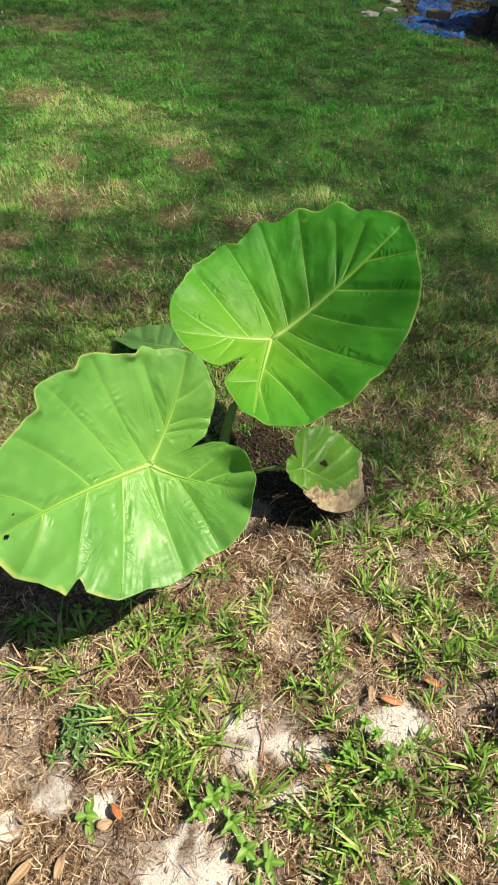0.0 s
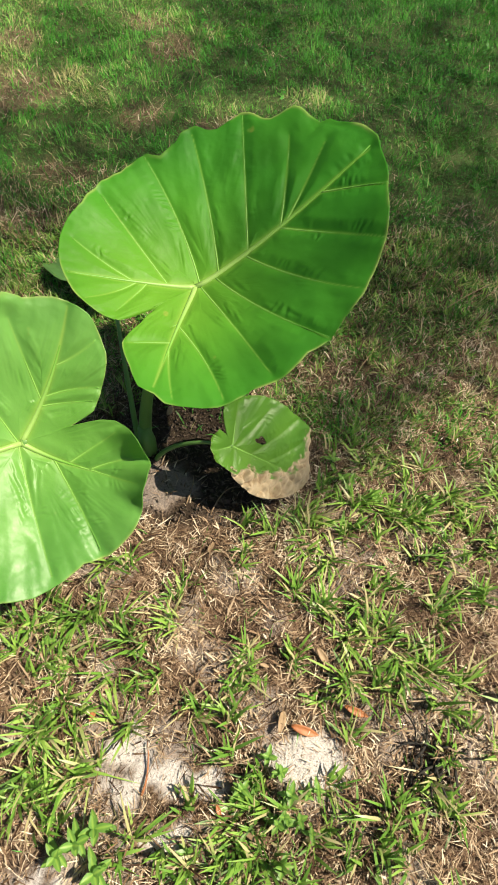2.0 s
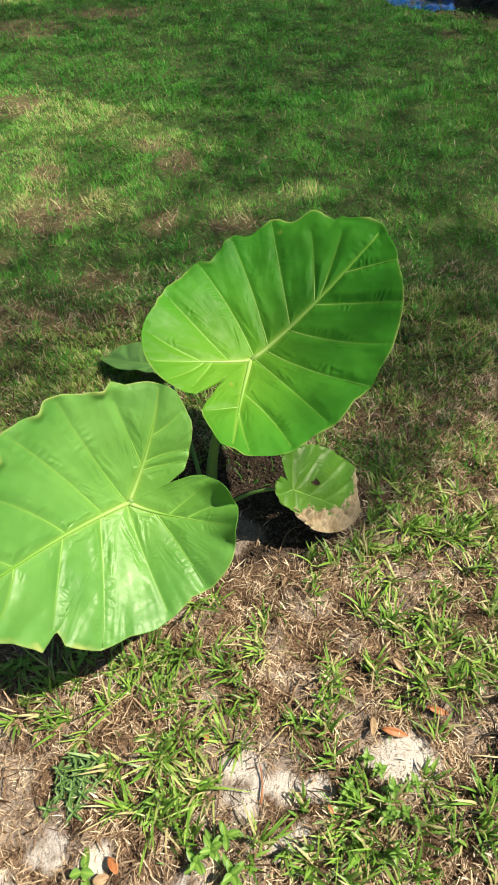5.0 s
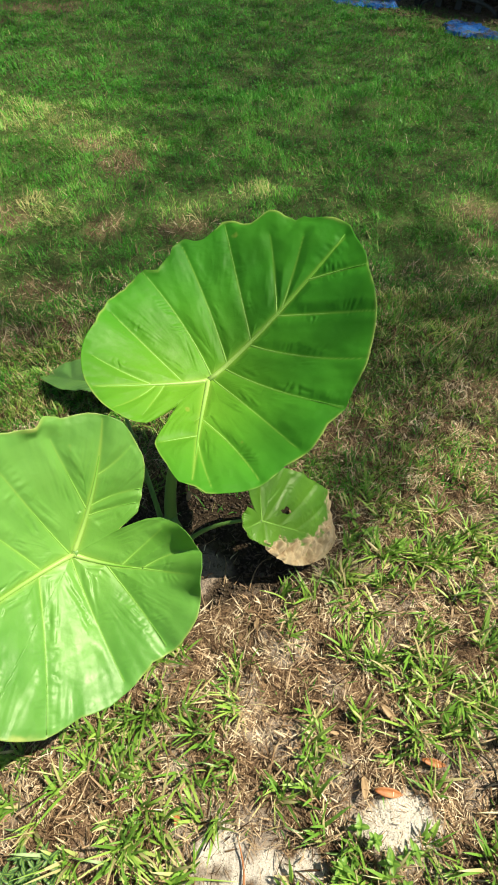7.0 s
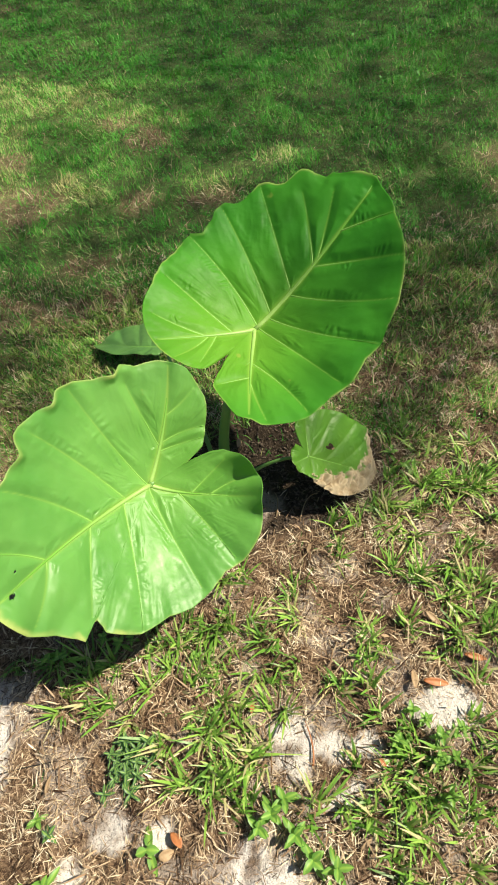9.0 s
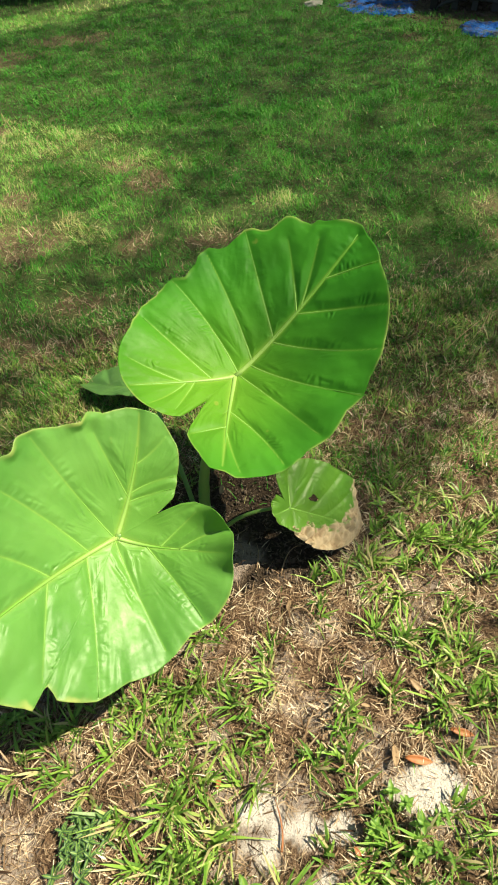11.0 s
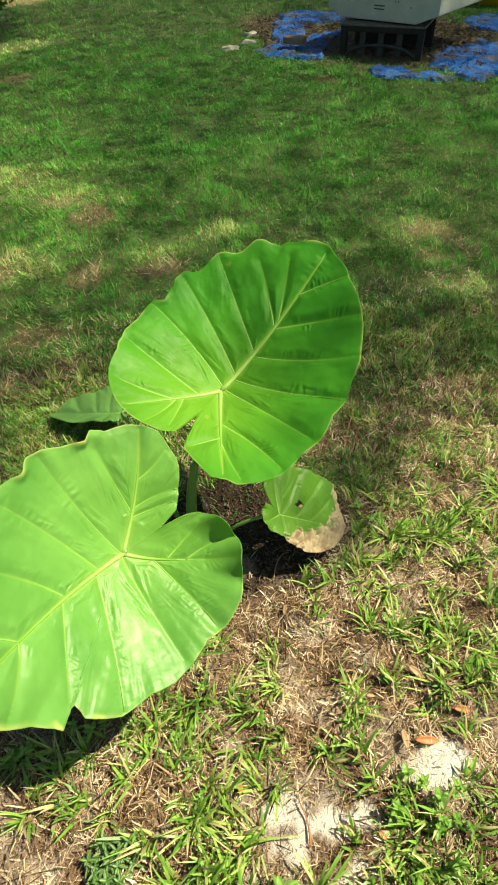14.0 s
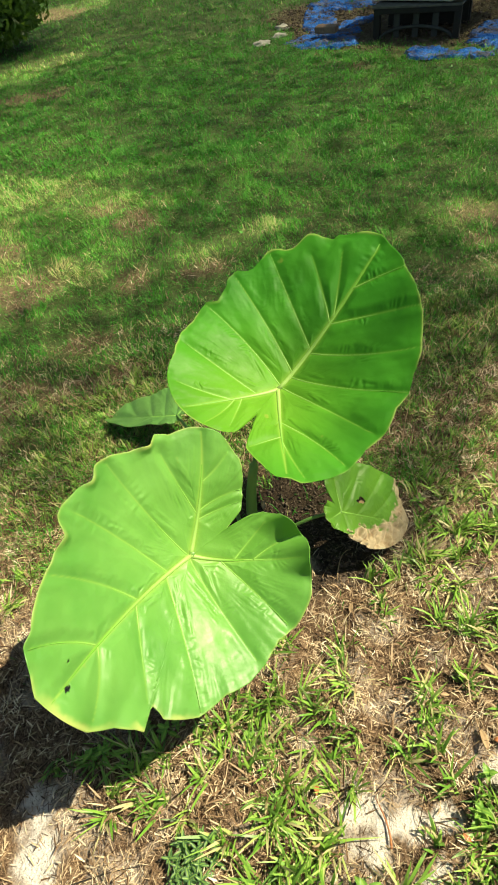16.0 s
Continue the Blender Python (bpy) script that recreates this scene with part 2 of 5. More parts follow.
# sandy spots: x, y, radius along x, radius along y
SANDY = [(-0.12, 0.22, 0.125, 0.17), (-0.01, 0.55, 0.085, 0.085), (0.09, 0.53, 0.045, 0.045), (0.17, 0.525, 0.035, 0.03), (0.39, 0.575, 0.085, 0.06), (-0.775, 0.70, 0.06, 0.14), (-0.84, 0.57, 0.09, 0.07),
         (-0.47, 0.44, 0.05, 0.04), (-0.34, 0.41, 0.04, 0.04), (0.10, 0.42, 0.06, 0.04), (-0.56, 0.37, 0.03, 0.03)]
# grey dust beside the plant
DUST = [(-0.01, 1.26, 0.10, 0.08)]
# bare spots in the lawn
BARE = [(-1.02, 3.42, 0.25, 0.25), (-1.07, 2.45, 0.26, 0.16), (-0.27, 4.05, 0.14, 0.16), (-0.48, 4.35, 0.15, 0.14), (-0.62, 2.75, 0.12, 0.1), (-0.72, 2.4, 0.16, 0.1),
        (-0.35, 3.3, 0.12, 0.12), (0.05, 3.25, 0.2, 0.1), (1.65, 3.25, 0.14, 0.12), (0.85, 1.75, 0.2, 0.1), (2.27, 6.75, 0.1, 0.16), (-1.2, 8.0, 0.5, 0.3), (-2.0, 7.5, 0.55, 0.3),
        (-1.0, 8.0, 0.25, 0.2), (3.7, 8.2, 1.5, 1.7), (2.7, 9.4, 0.7, 1.2), (4.3, 7.0, 0.8, 0.8), (-1.3, 13.7, 0.8, 0.8), (-1.6, 5.2, 0.2, 0.25), (-0.45, 2.45, 0.1, 0.07), (-1.29, 2.74, 0.14, 0.12), (-1.1, 2.2, 0.14, 0.1), (-1.23, 2.95, 0.15, 0.1), (-1.14, 4.0, 0.13, 0.12),
        (1.75, 3.1, 0.09, 0.22), (1.1, 1.88, 0.16, 0.09), (0.55, 1.72, 0.14, 0.09), (1.55, 2.95, 0.12, 0.08), (-1.9, 7.3, 0.3, 0.35)]

# worn clear of grass
CLEAR = [(0.505, 0.68, 0.05, 0.035), (0.383, 0.636, 0.05, 0.04), (0.33, 0.655, 0.035, 0.04), (0.432, 0.80, 0.035, 0.035)]

# trampled dirt round the stand
DIRT = [(3.7, 8.25, 1.35, 1.45), (2.6, 9.2, 0.6, 1.1), (4.2, 7.0, 0.75, 0.75), (2.3, 8.25, 0.35, 0.35)]


# where grass grows thickly in front of the plant
GREEN = [(-0.42, 0.86, 0.26, 0.10), (-0.12, 0.80, 0.20, 0.12), (0.02, 0.66, 0.10, 0.10), (0.22, 0.47, 0.14, 0.08), (0.36, 0.36, 0.13, 0.10), (0.60, 0.78, 0.16, 0.10), (0.48, 0.55, 0.08, 0.08), (0.12, 0.92, 0.14, 0.07),
         (0.62, 1.2, 0.25, 0.2), (0.58, 1.55, 0.3, 0.3), (0.9, 1.4, 0.3, 0.3), (0.75, 0.98, 0.16, 0.07), (-0.6, 1.75, 0.3, 0.3), (-0.3, 2.1, 0.35, 0.3), (-0.06, 0.52, 0.06, 0.05)]


def spots(x, y, table, ragged=0.55, seed=5):
    """How much of each point lies within the ragged ovals of the table, 0 to 1."""
    total = np.zeros(np.shape(x))
    wob = fbm(x, y, 0.045, seed, 4) * 0.75 + fbm(x, y, 0.3, seed + 3) * 0.25
    for cx, cy, rx, ry in table:
        d = np.sqrt(((x - cx) / rx) ** 2 + ((y - cy) / ry) ** 2)
        total = np.maximum(total, 1 - step(0.75, 1.15, d + (wob - 0.5) * 2 * ragged))
    return total


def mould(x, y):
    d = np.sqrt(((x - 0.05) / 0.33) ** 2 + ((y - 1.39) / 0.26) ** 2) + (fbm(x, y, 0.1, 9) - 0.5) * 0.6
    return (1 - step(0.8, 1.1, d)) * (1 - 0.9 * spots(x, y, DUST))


def ground_z(x, y):
    far = step(2.0, 8.0, np.hypot(x, y))
    z = (fbm(x, y, 0.35, 21) - 0.5) * 0.035 + (fbm(x, y, 0.055, 22, 2) - 0.5) * 0.034 * (1 - far)
    return z + (fbm(x, y, 9.0, 23) - 0.5) * 0.10 * far


def turf(x, y):
    """How well grass grows: thin and straw-coloured near the sandy edge, thick on the lawn."""
    lawn = step(0.9, 2.0, y + 0.35 * (fbm(x, y, 0.5, 31) - 0.5))
    near = step(-0.75, 0.15, x + 0.5 * (y - 0.6)) * (0.07 + 0.93 * step(0.46, 0.64, fbm(x, y, 0.085, 32)))
    near = np.maximum(near * 0.72, 1.0 * spots(x, y, GREEN, 0.9, 6))
    d = np.maximum(near * 0.75, lawn * (0.55 + 0.45 * step(0.3, 0.55, fbm(x, y, 0.3, 33))))
    return d * (1 - 0.75 * spots(x, y, BARE)) * (1 - 0.93 * spots(x, y, SANDY + DUST)) * (1 - 0.95 * spots(x, y, CLEAR)) * (1 - mould(x, y))


def axis(fine_from, fine_to, pitch, wide_from, wide_to, reach):
    inner = np.arange(fine_from, fine_to, pitch)
    low = np.arange(wide_from, fine_from - 0.03, 0.12)
    high = np.arange(inner[-1] + 0.05, wide_to, 0.12)
    outer = np.geomspace(0.15, reach, 36)
    return np.concatenate([low[0] - outer[::-1], low, inner, high, high[-1] + outer])


gx, gy = np.meshgrid(axis(-1.4, 1.5, 0.012, -9.0, 9.0, 400), axis(0.0, 2.6, 0.012, -6.0, 16.0, 400))
gcols = gx.shape[1]
grows = gx.shape[0]
gx, gy = gx.ravel(), gy.ravel()
sand_here = spots(gx, gy, SANDY, 0.8) * step(0.25, 0.45, fbm(gx, gy, 0.045, 55))
sand_here = np.maximum(sand_here, 0.28 * spots(gx, gy, DUST))
sand_here = np.maximum(sand_here, 0.3 * step(0.54, 0.66, fbm(gx, gy, 0.10, 56)) * (1 - step(1.0, 1.5, gy)) * step(-1.5, -1.2, gx) * (1 - step(1.3, 1.6, gx)) * step(-0.3, 0.1, gy))
ground_mesh = tri_mesh("ground", np.stack([gx, gy, ground_z(gx, gy)], -1), grid_tris(grows, gcols),
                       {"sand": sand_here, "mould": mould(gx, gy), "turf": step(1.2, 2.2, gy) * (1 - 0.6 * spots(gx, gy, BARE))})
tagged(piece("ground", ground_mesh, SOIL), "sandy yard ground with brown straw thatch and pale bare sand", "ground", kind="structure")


# sun patches on the lawn, also painted into its grass tone: ends of a stripe, half its width
SUN_PATCHES = [(-2.8, 5.6, -1.5, 5.2, 0.3), (-1.5, 5.15, -0.8, 4.78, 0.28), (-0.8, 4.76, -0.4, 4.46, 0.19), (-0.45, 4.42, -0.1, 4.3, 0.09), (-1.3, 4.9, -1.28, 3.95, 0.25), (-1.9, 3.95, -1.35, 3.62, 0.3), (-2.6, 4.15, -1.9, 4.0, 0.34),
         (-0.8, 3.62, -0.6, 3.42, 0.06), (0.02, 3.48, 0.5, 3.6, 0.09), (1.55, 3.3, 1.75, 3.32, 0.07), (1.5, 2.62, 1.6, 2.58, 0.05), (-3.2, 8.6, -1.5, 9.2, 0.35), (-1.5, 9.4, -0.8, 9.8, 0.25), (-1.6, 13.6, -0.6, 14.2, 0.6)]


def sun_patch(x, y):
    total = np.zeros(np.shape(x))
    for ax, ay, bx, by, r in SUN_PATCHES:
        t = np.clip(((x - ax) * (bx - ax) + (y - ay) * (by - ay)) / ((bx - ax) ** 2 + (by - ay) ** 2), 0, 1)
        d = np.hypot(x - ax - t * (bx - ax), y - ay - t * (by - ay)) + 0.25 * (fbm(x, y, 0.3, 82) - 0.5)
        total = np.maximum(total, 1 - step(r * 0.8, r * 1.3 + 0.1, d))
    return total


# ---- grass and straw ----
rng = np.random.default_rng(7)


def scatter(x0, x1, y0, y1, count, weight):
    x, y = rng.uniform(x0, x1, count), rng.uniform(y0, y1, count)
    keep = rng.random(count) < weight(x, y)
    return x[keep], y[keep]


def blade_mesh(name, x, y, length, width, turn, lean, curl, tone, bends=3, lift=0.0, drape=False):
    """Tapered grass blades that leave the ground at their lean from upright and curl over."""
    n = len(x)
    t = np.linspace(0, 1, bends + 1)
    ang = lean[:, None] + curl[:, None] * t[None, :]
    seg = length[:, None] / bends
    out = np.concatenate([np.zeros((n, 1)), np.cumsum(np.sin(ang[:, :-1]) * seg, 1)], 1)
    up = np.concatenate([np.zeros((n, 1)), np.cumsum(np.cos(ang[:, :-1]) * seg, 1)], 1)
    up = np.maximum(up, 0.003 + 0 * up)
    up[:, 0] = -0.004
    dx, dy = np.cos(turn)[:, None], np.sin(turn)[:, None]
    cx, cy = x[:, None] + dx * out, y[:, None] + dy * out
    cz = (ground_z(cx, cy) if drape else ground_z(x, y)[:, None]) + up + lift
    half = width[:, None] * 0.5 * np.array([0.7] + [1.0 - 0.55 * k / bends for k in range(1, bends)])[None, :]
    left = np.stack([cx[:, :-1] - dy * half, cy[:, :-1] + dx * half, cz[:, :-1]], -1)
    right = np.stack([cx[:, :-1] + dy * half, cy[:, :-1] - dx * half, cz[:, :-1]], -1)
    tip = np.stack([cx[:, -1], cy[:, -1], cz[:, -1]], -1)[:, None]
    verts = np.concatenate([left, right, tip], 1)
    tri = []
    for k in range(bends - 1):
        tri += [(k, bends + k, bends + k + 1), (k, bends + k + 1, k + 1)]
    tri.append((bends - 1, 2 * bends - 1, 2 * bends))
    tris = (np.arange(n) * (2 * bends + 1))[:, None, None] + np.array(tri)[None]
    return tri_mesh(name, verts.reshape(-1, 3), tris.reshape(-1, 3), {"tone": np.repeat(tone, 2 * bends + 1)})


def tufts(x, y, blades, spread):
    """Several blades round each root."""
    n = len(x)
    bx = np.repeat(x, blades) + rng.normal(0, spread, n * blades)
    by = np.repeat(y, blades) + rng.normal(0, spread, n * blades)
    return bx, by, np.repeat(rng.random(n), blades)


# separate tufts in front of the plant, beside it and under the big leaf
TUFTS_FRONT = [(-0.08, 1.01), (0.07, 0.97), (0.23, 1.06), (0.39, 1.07), (0.53, 0.94), (0.42, 0.92), (0.62, 1.02), (0.36, 0.78), (0.48, 0.73), (0.2, 0.72), (0.21, 0.66), (0.03, 0.74), (-0.05, 0.82), (0.21, 0.58), (0.28, 0.54),
               (-0.08, 0.55), (0.02, 0.42), (0.09, 0.4), (0.13, 0.49), (0.22, 0.44), (0.27, 0.4), (0.35, 0.47), (0.44, 0.53), (0.38, 0.35), (0.33, 0.32), (0.17, 0.3), (0.22, 0.22), (0.22, 0.34), (0.49, 0.63), (-0.13, 0.9),
               (0.5, 0.86), (-0.14, 0.65), (-0.01, 0.63), (0.22, 0.76), (0.27, 0.75), (0.60, 0.88), (0.68, 0.80), (0.74, 0.95)]
TUFTS_SIDE = [(-0.33, 0.94), (-0.25, 0.9), (-0.2, 0.87), (-0.29, 0.84), (-0.22, 0.8), (-0.18, 0.76), (-0.36, 0.82), (-0.45, 0.8), (-0.52, 0.81), (-0.62, 0.85), (-0.69, 0.85), (-0.35, 0.74), (-0.59, 0.75), (-0.52, 0.73),
              (-0.46, 0.72), (-0.24, 0.65), (-0.19, 0.63), (-0.23, 0.6), (-0.26, 0.51), (-0.19, 0.52), (-0.23, 0.5), (-0.17, 0.45), (-0.33, 0.61), (-0.14, 0.89), (0.44, 1.17), (0.52, 1.24), (0.6, 1.12), (0.68, 1.2), (0.47, 1.33), (0.74, 1.08)]
TUFTS_OPEN = [(0.55, 1.24), (0.71, 1.21), (0.80, 1.09), (0.74, 0.93), (0.58, 0.98), (0.56, 0.86), (0.67, 0.78), (0.78, 0.77), (0.50, 0.75), (0.72, 0.61), (0.63, 0.53), (0.56, 0.47), (0.72, 0.48), (0.78, 0.66), (0.40, 1.18), (0.29, 1.12), (0.46, 1.05), (0.68, 1.41), (0.84, 1.28), (-0.27, 0.82), (-0.25, 0.73), (-0.18, 0.67), (-0.19, 0.55), (-0.13, 0.54), (-0.19, 0.48), (-0.19, 0.86), (0.05, 0.88), (0.41, 0.92), (0.70, 0.70)]
roots = np.array(TUFTS_FRONT + TUFTS_SIDE + TUFTS_OPEN)
# each of these has a few daughters close by, off the bare sand
daughters = np.repeat(roots, 1, 0) + rng.normal(0, 0.036, (len(roots), 2))
daughters = daughters[spots(daughters[:, 0], daughters[:, 1], SANDY + CLEAR, 0.2) < 0.3]
roots = np.concatenate([roots, daughters])
tx, ty = scatter(-1.4, 1.6, 0.05, 2.5, 7000, lambda x, y: 1.0 * turf(x, y) * (0.05 + 0.07 * step(-0.3, -0.1, x) * step(0.6, 0.75, y) + 0.50 * np.maximum(step(1.2, 1.7, y - 0.2 * step(0.6, 0.9, x)), 0.25 * step(0.7, 0.95, x))))
px, py = scatter(0.10, 0.85, 0.18, 0.56, 38, lambda x, y: 1 - spots(x, y, SANDY + CLEAR, 0.2))
qx, qy = scatter(0.42, 1.0, 1.18, 1.8, 75, lambda x, y: step(0.42, 0.58, fbm(x, y, 0.16, 80)))
roots = np.concatenate([roots, np.stack([tx, ty], -1), np.stack([px, py], -1), np.stack([qx, qy], -1)])
x, y, own = tufts(roots[:, 0], roots[:, 1], 15, 0.010)
n = len(x)
long_ = (0.6 + 0.65 * own) * (1 - 0.42 * step(1.3, 1.6, y))
tagged(piece("broad_grass", blade_mesh("broad_grass", x, y, rng.uniform(0.035, 0.11, n) * long_, rng.uniform(0.0035, 0.0100, n) * (1 - 0.35 * step(1.3, 1.6, y)), rng.uniform(0, 6.283, n) * 0.55 + np.repeat(rng.uniform(0, 6.283, len(roots)), 15),
       rng.uniform(0.05, 1.1, n), rng.uniform(0.2, 1.2, n), np.clip(0.19 + 0.40 * own + rng.normal(0, 0.24, n) + (rng.random(n) < 0.14) * 0.5, 0, 1), 4), GRASS_NEAR),
       "bright green broad-bladed grass tufts growing through dry thatch", "grass", kind="stuff")
# brown dead blades standing among the green ones
x, y, own = tufts(roots[:, 0], roots[:, 1], 9, 0.020)
n = len(x)
tagged(piece("dead_grass", blade_mesh("dead_grass", x, y, rng.uniform(0.025, 0.08, n), rng.uniform(0.002, 0.005, n), rng.uniform(0, 6.283, n),
       rng.uniform(0.5, 1.45, n), rng.uniform(0.0, 0.8, n), np.clip(rng.normal(0.17, 0.2, n), 0, 1), 3), STRAW),
       "brown dead blades standing among the green grass tufts", "grass", kind="stuff")
# fine short grass
x, y = scatter(-1.5, 1.7, 0.05, 2.6, 75000, lambda x, y: (0.03 + 0.8 * turf(x, y) - 1.2 * mould(x, y) - 0.5 * spots(x, y, SANDY)) * (0.2 + 0.8 * np.maximum(step(1.2, 1.6, y - 0.2 * step(0.6, 0.9, x)), 0.2 * step(0.6, 0.9, x))))
n = len(x)
tagged(piece("fine_grass", blade_mesh("fine_grass", x, y, rng.uniform(0.015, 0.06, n), rng.uniform(0.0015, 0.0035, n), rng.uniform(0, 6.283, n),
       rng.uniform(0.2, 1.4, n), rng.uniform(0.0, 0.9, n), np.clip(rng.normal(0.5, 0.25, n) + (rng.random(n) < 0.3) * 0.4, 0, 1), 2), GRASS_LAWN),
       "fine short green and yellowing grass between the tufts", "grass", kind="stuff")
# thinner grass and straw on the ground beside and behind the path
def beside(x, y):
    return (1 - (x > -1.4) * (x < 1.6) * (y > 0.05)) * (0.25 + 0.75 * step(0.42, 0.62, fbm(x, y, 0.25, 34)))


x, y = scatter(-6.0, 6.0, -4.0, 2.3, 95000, beside)
n = len(x)
tagged(piece("sparse_grass", blade_mesh("sparse_grass", x, y, rng.uniform(0.03, 0.09, n), rng.uniform(0.004, 0.008, n), rng.uniform(0, 6.283, n),
       rng.uniform(0.2, 1.3, n), rng.uniform(0.0, 1.0, n), np.clip(rng.normal(0.42, 0.22, n) + (rng.random(n) < 0.15) * 0.5, 0, 1), 2), GRASS_NEAR),
       "sparse green grass among dry straw", "grass", kind="stuff")
x, y = scatter(-6.0, 6.0, -4.0, 2.6, 45000, lambda x, y: 1.0 - (x > -1.5) * (x < 1.7) * (y > 0.0))
n = len(x)
tagged(piece("straw_thatch", blade_mesh("straw_thatch", x, y, rng.uniform(0.03, 0.09, n), rng.uniform(0.002, 0.005, n), rng.uniform(0, 6.283, n),
       rng.uniform(1.0, 1.55, n), rng.uniform(-0.1, 0.3, n), np.clip(rng.normal(0.42, 0.26, n), 0, 1), 2, 0.003), STRAW),
       "brown dead grass lying flat on the sand", "straw", kind="stuff")
# dry thatch lying flat, thinning out away from the plant
def near_here(x, y):
    d = np.hypot(np.maximum(np.abs(x - 0.1) - 1.35, 0), np.maximum(0.15 - y, 0)) + 0.35 * (fbm(x, y, 0.3, 79) - 0.5)
    return 1 - 0.93 * step(0.05, 0.75, d)


x, y = scatter(-2.2, 2.4, -0.9, 2.8, 313000, lambda x, y: near_here(x, y) * np.clip(1.0 - 0.90 * spots(x, y, SANDY + DUST) - 0.93 * mould(x, y) - 0.7 * step(1.35, 2.0, y - 0.25 * step(0.6, 0.9, x)), 0, 1))
n = len(x)
tagged(piece("straw_thatch", blade_mesh("straw_thatch", x, y, rng.uniform(0.008, 0.042, n), rng.uniform(0.0009, 0.0028, n), rng.uniform(0, 6.283, n),
       rng.uniform(0.95, 1.56, n), rng.uniform(-0.1, 0.5, n), np.clip(rng.normal(0.43, 0.25, n) + (fbm(x, y, 0.05, 58) - 0.5) * 1.7, 0, 1), 2, 0.002 + 0.014 * rng.random((n, 1)) ** 1.6, True), STRAW),
       "brown dead grass and pine straw lying flat on the sand", "straw", kind="stuff")
# broad dead blades lying in loose mats
x, y = scatter(-1.4, 1.5, 0.0, 1.9, 11000, lambda x, y: np.clip(0.2 + 0.8 * step(0.42, 0.62, fbm(x, y, 0.09, 59)) - 0.9 * spots(x, y, SANDY) - 1.2 * mould(x, y), 0, 1))
n = len(x)
tagged(piece("dead_grass", blade_mesh("dead_grass", x, y, rng.uniform(0.02, 0.06, n), rng.uniform(0.002, 0.0052, n), rng.uniform(0, 6.283, n) * 0.6 + 9 * fbm(x, y, 0.12, 60),
       rng.uniform(1.0, 1.5, n), rng.uniform(-0.3, 0.5, n), np.clip(rng.normal(0.33, 0.24, n), 0, 1), 4, 0.004 + 0.016 * rng.random((n, 1)), True), STRAW),
       "broad brown dead grass blades lying in loose mats on the sand", "grass", kind="stuff")
# broken flakes of dead leaves and blades
x, y = scatter(-1.4, 1.5, 0.0, 1.9, 13000, lambda x, y: np.clip(0.35 + 0.65 * step(0.4, 0.65, fbm(x, y, 0.12, 57)) - 0.5 * spots(x, y, SANDY) - 1.2 * mould(x, y), 0, 1))
n = len(x)
tagged(piece("leaf_litter", blade_mesh("leaf_litter", x, y, rng.uniform(0.010, 0.034, n), rng.uniform(0.002, 0.0055, n), rng.uniform(0, 6.283, n),
       rng.uniform(1.0, 1.56, n), rng.uniform(-0.25, 0.35, n), np.clip(rng.normal(0.48, 0.35, n), 0, 1), 3, 0.002 + 0.012 * rng.random((n, 1)) ** 2, True), STRAW),
       "pale broken dead leaf flakes scattered over the thatch", "leaf litter", kind="stuff")
# the lawn behind the plant: clumps with their own height, lean and tone
for name, x0, x1, y0, y1, count, size, wide in (("lawn_grass", -4.6, 5.0, 1.45, 5.2, 330000, 0.050, 0.0038), ("lawn_grass", -5.2, 6.0, 5.0, 9.5, 215000, 0.046, 0.0066),
                                                ("lawn_grass", -7.5, 10.0, 9.3, 19.0, 115000, 0.055, 0.012)):
    x, y = scatter(x0, x1, y0, y1, count, lambda x, y: (0.08 + 0.92 * turf(x, y) * (0.72 + 0.28 * step(0.38, 0.58, fbm(x, y, 0.10, 43)))) * (1 - spots(x, y, DIRT)))
    n = len(x)
    clump = fbm(x, y, 0.13, 42)
    # sunlight painted into the blades: lighter, yellower tone inside the sun patches
    patch = fbm(x, y, 0.5, 41) + 0.65 * step(0.35, 0.8, sun_patch(x, y)) + 0.6 * (clump - 0.5)
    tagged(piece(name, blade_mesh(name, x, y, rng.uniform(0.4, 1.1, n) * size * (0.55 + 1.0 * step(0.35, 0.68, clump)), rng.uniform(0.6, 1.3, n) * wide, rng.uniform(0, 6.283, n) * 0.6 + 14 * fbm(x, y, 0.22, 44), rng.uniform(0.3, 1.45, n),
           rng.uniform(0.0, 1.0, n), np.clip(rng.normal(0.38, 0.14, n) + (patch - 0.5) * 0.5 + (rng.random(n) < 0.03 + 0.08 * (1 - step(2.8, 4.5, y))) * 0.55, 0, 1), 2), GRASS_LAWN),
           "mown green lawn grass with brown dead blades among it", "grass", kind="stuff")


def clover_mesh(name, x, y, size, tone):
    """Small rounded leaflets, nearly level, a little above the ground."""
    n = len(x)
    turn, tip = rng.uniform(0, 6.283, n), rng.normal(0, 0.3, (n, 2))
    a = np.linspace(0, 2 * math.pi, 7)[:-1]
    reach = size[:, None] * (1 + 0.25 * np.cos(2 * a))[None, :]
    ox, oy = reach * np.cos(a[None, :] + turn[:, None]), reach * np.sin(a[None, :] + turn[:, None])
    z = (ground_z(x, y) + rng.uniform(0.008, 0.035, n))[:, None] + ox * tip[:, :1] + oy * tip[:, 1:]
    verts = np.stack([x[:, None] + ox, y[:, None] + oy, z], -1)
    tris = (np.arange(n) * 6)[:, None, None] + np.array([(0, 1, 2), (0, 2, 3), (0, 3, 4), (0, 4, 5)])[None]
    return tri_mesh(name, verts.reshape(-1, 3), tris.reshape(-1, 3), {"tone": np.repeat(tone, 6)}, smooth=False)


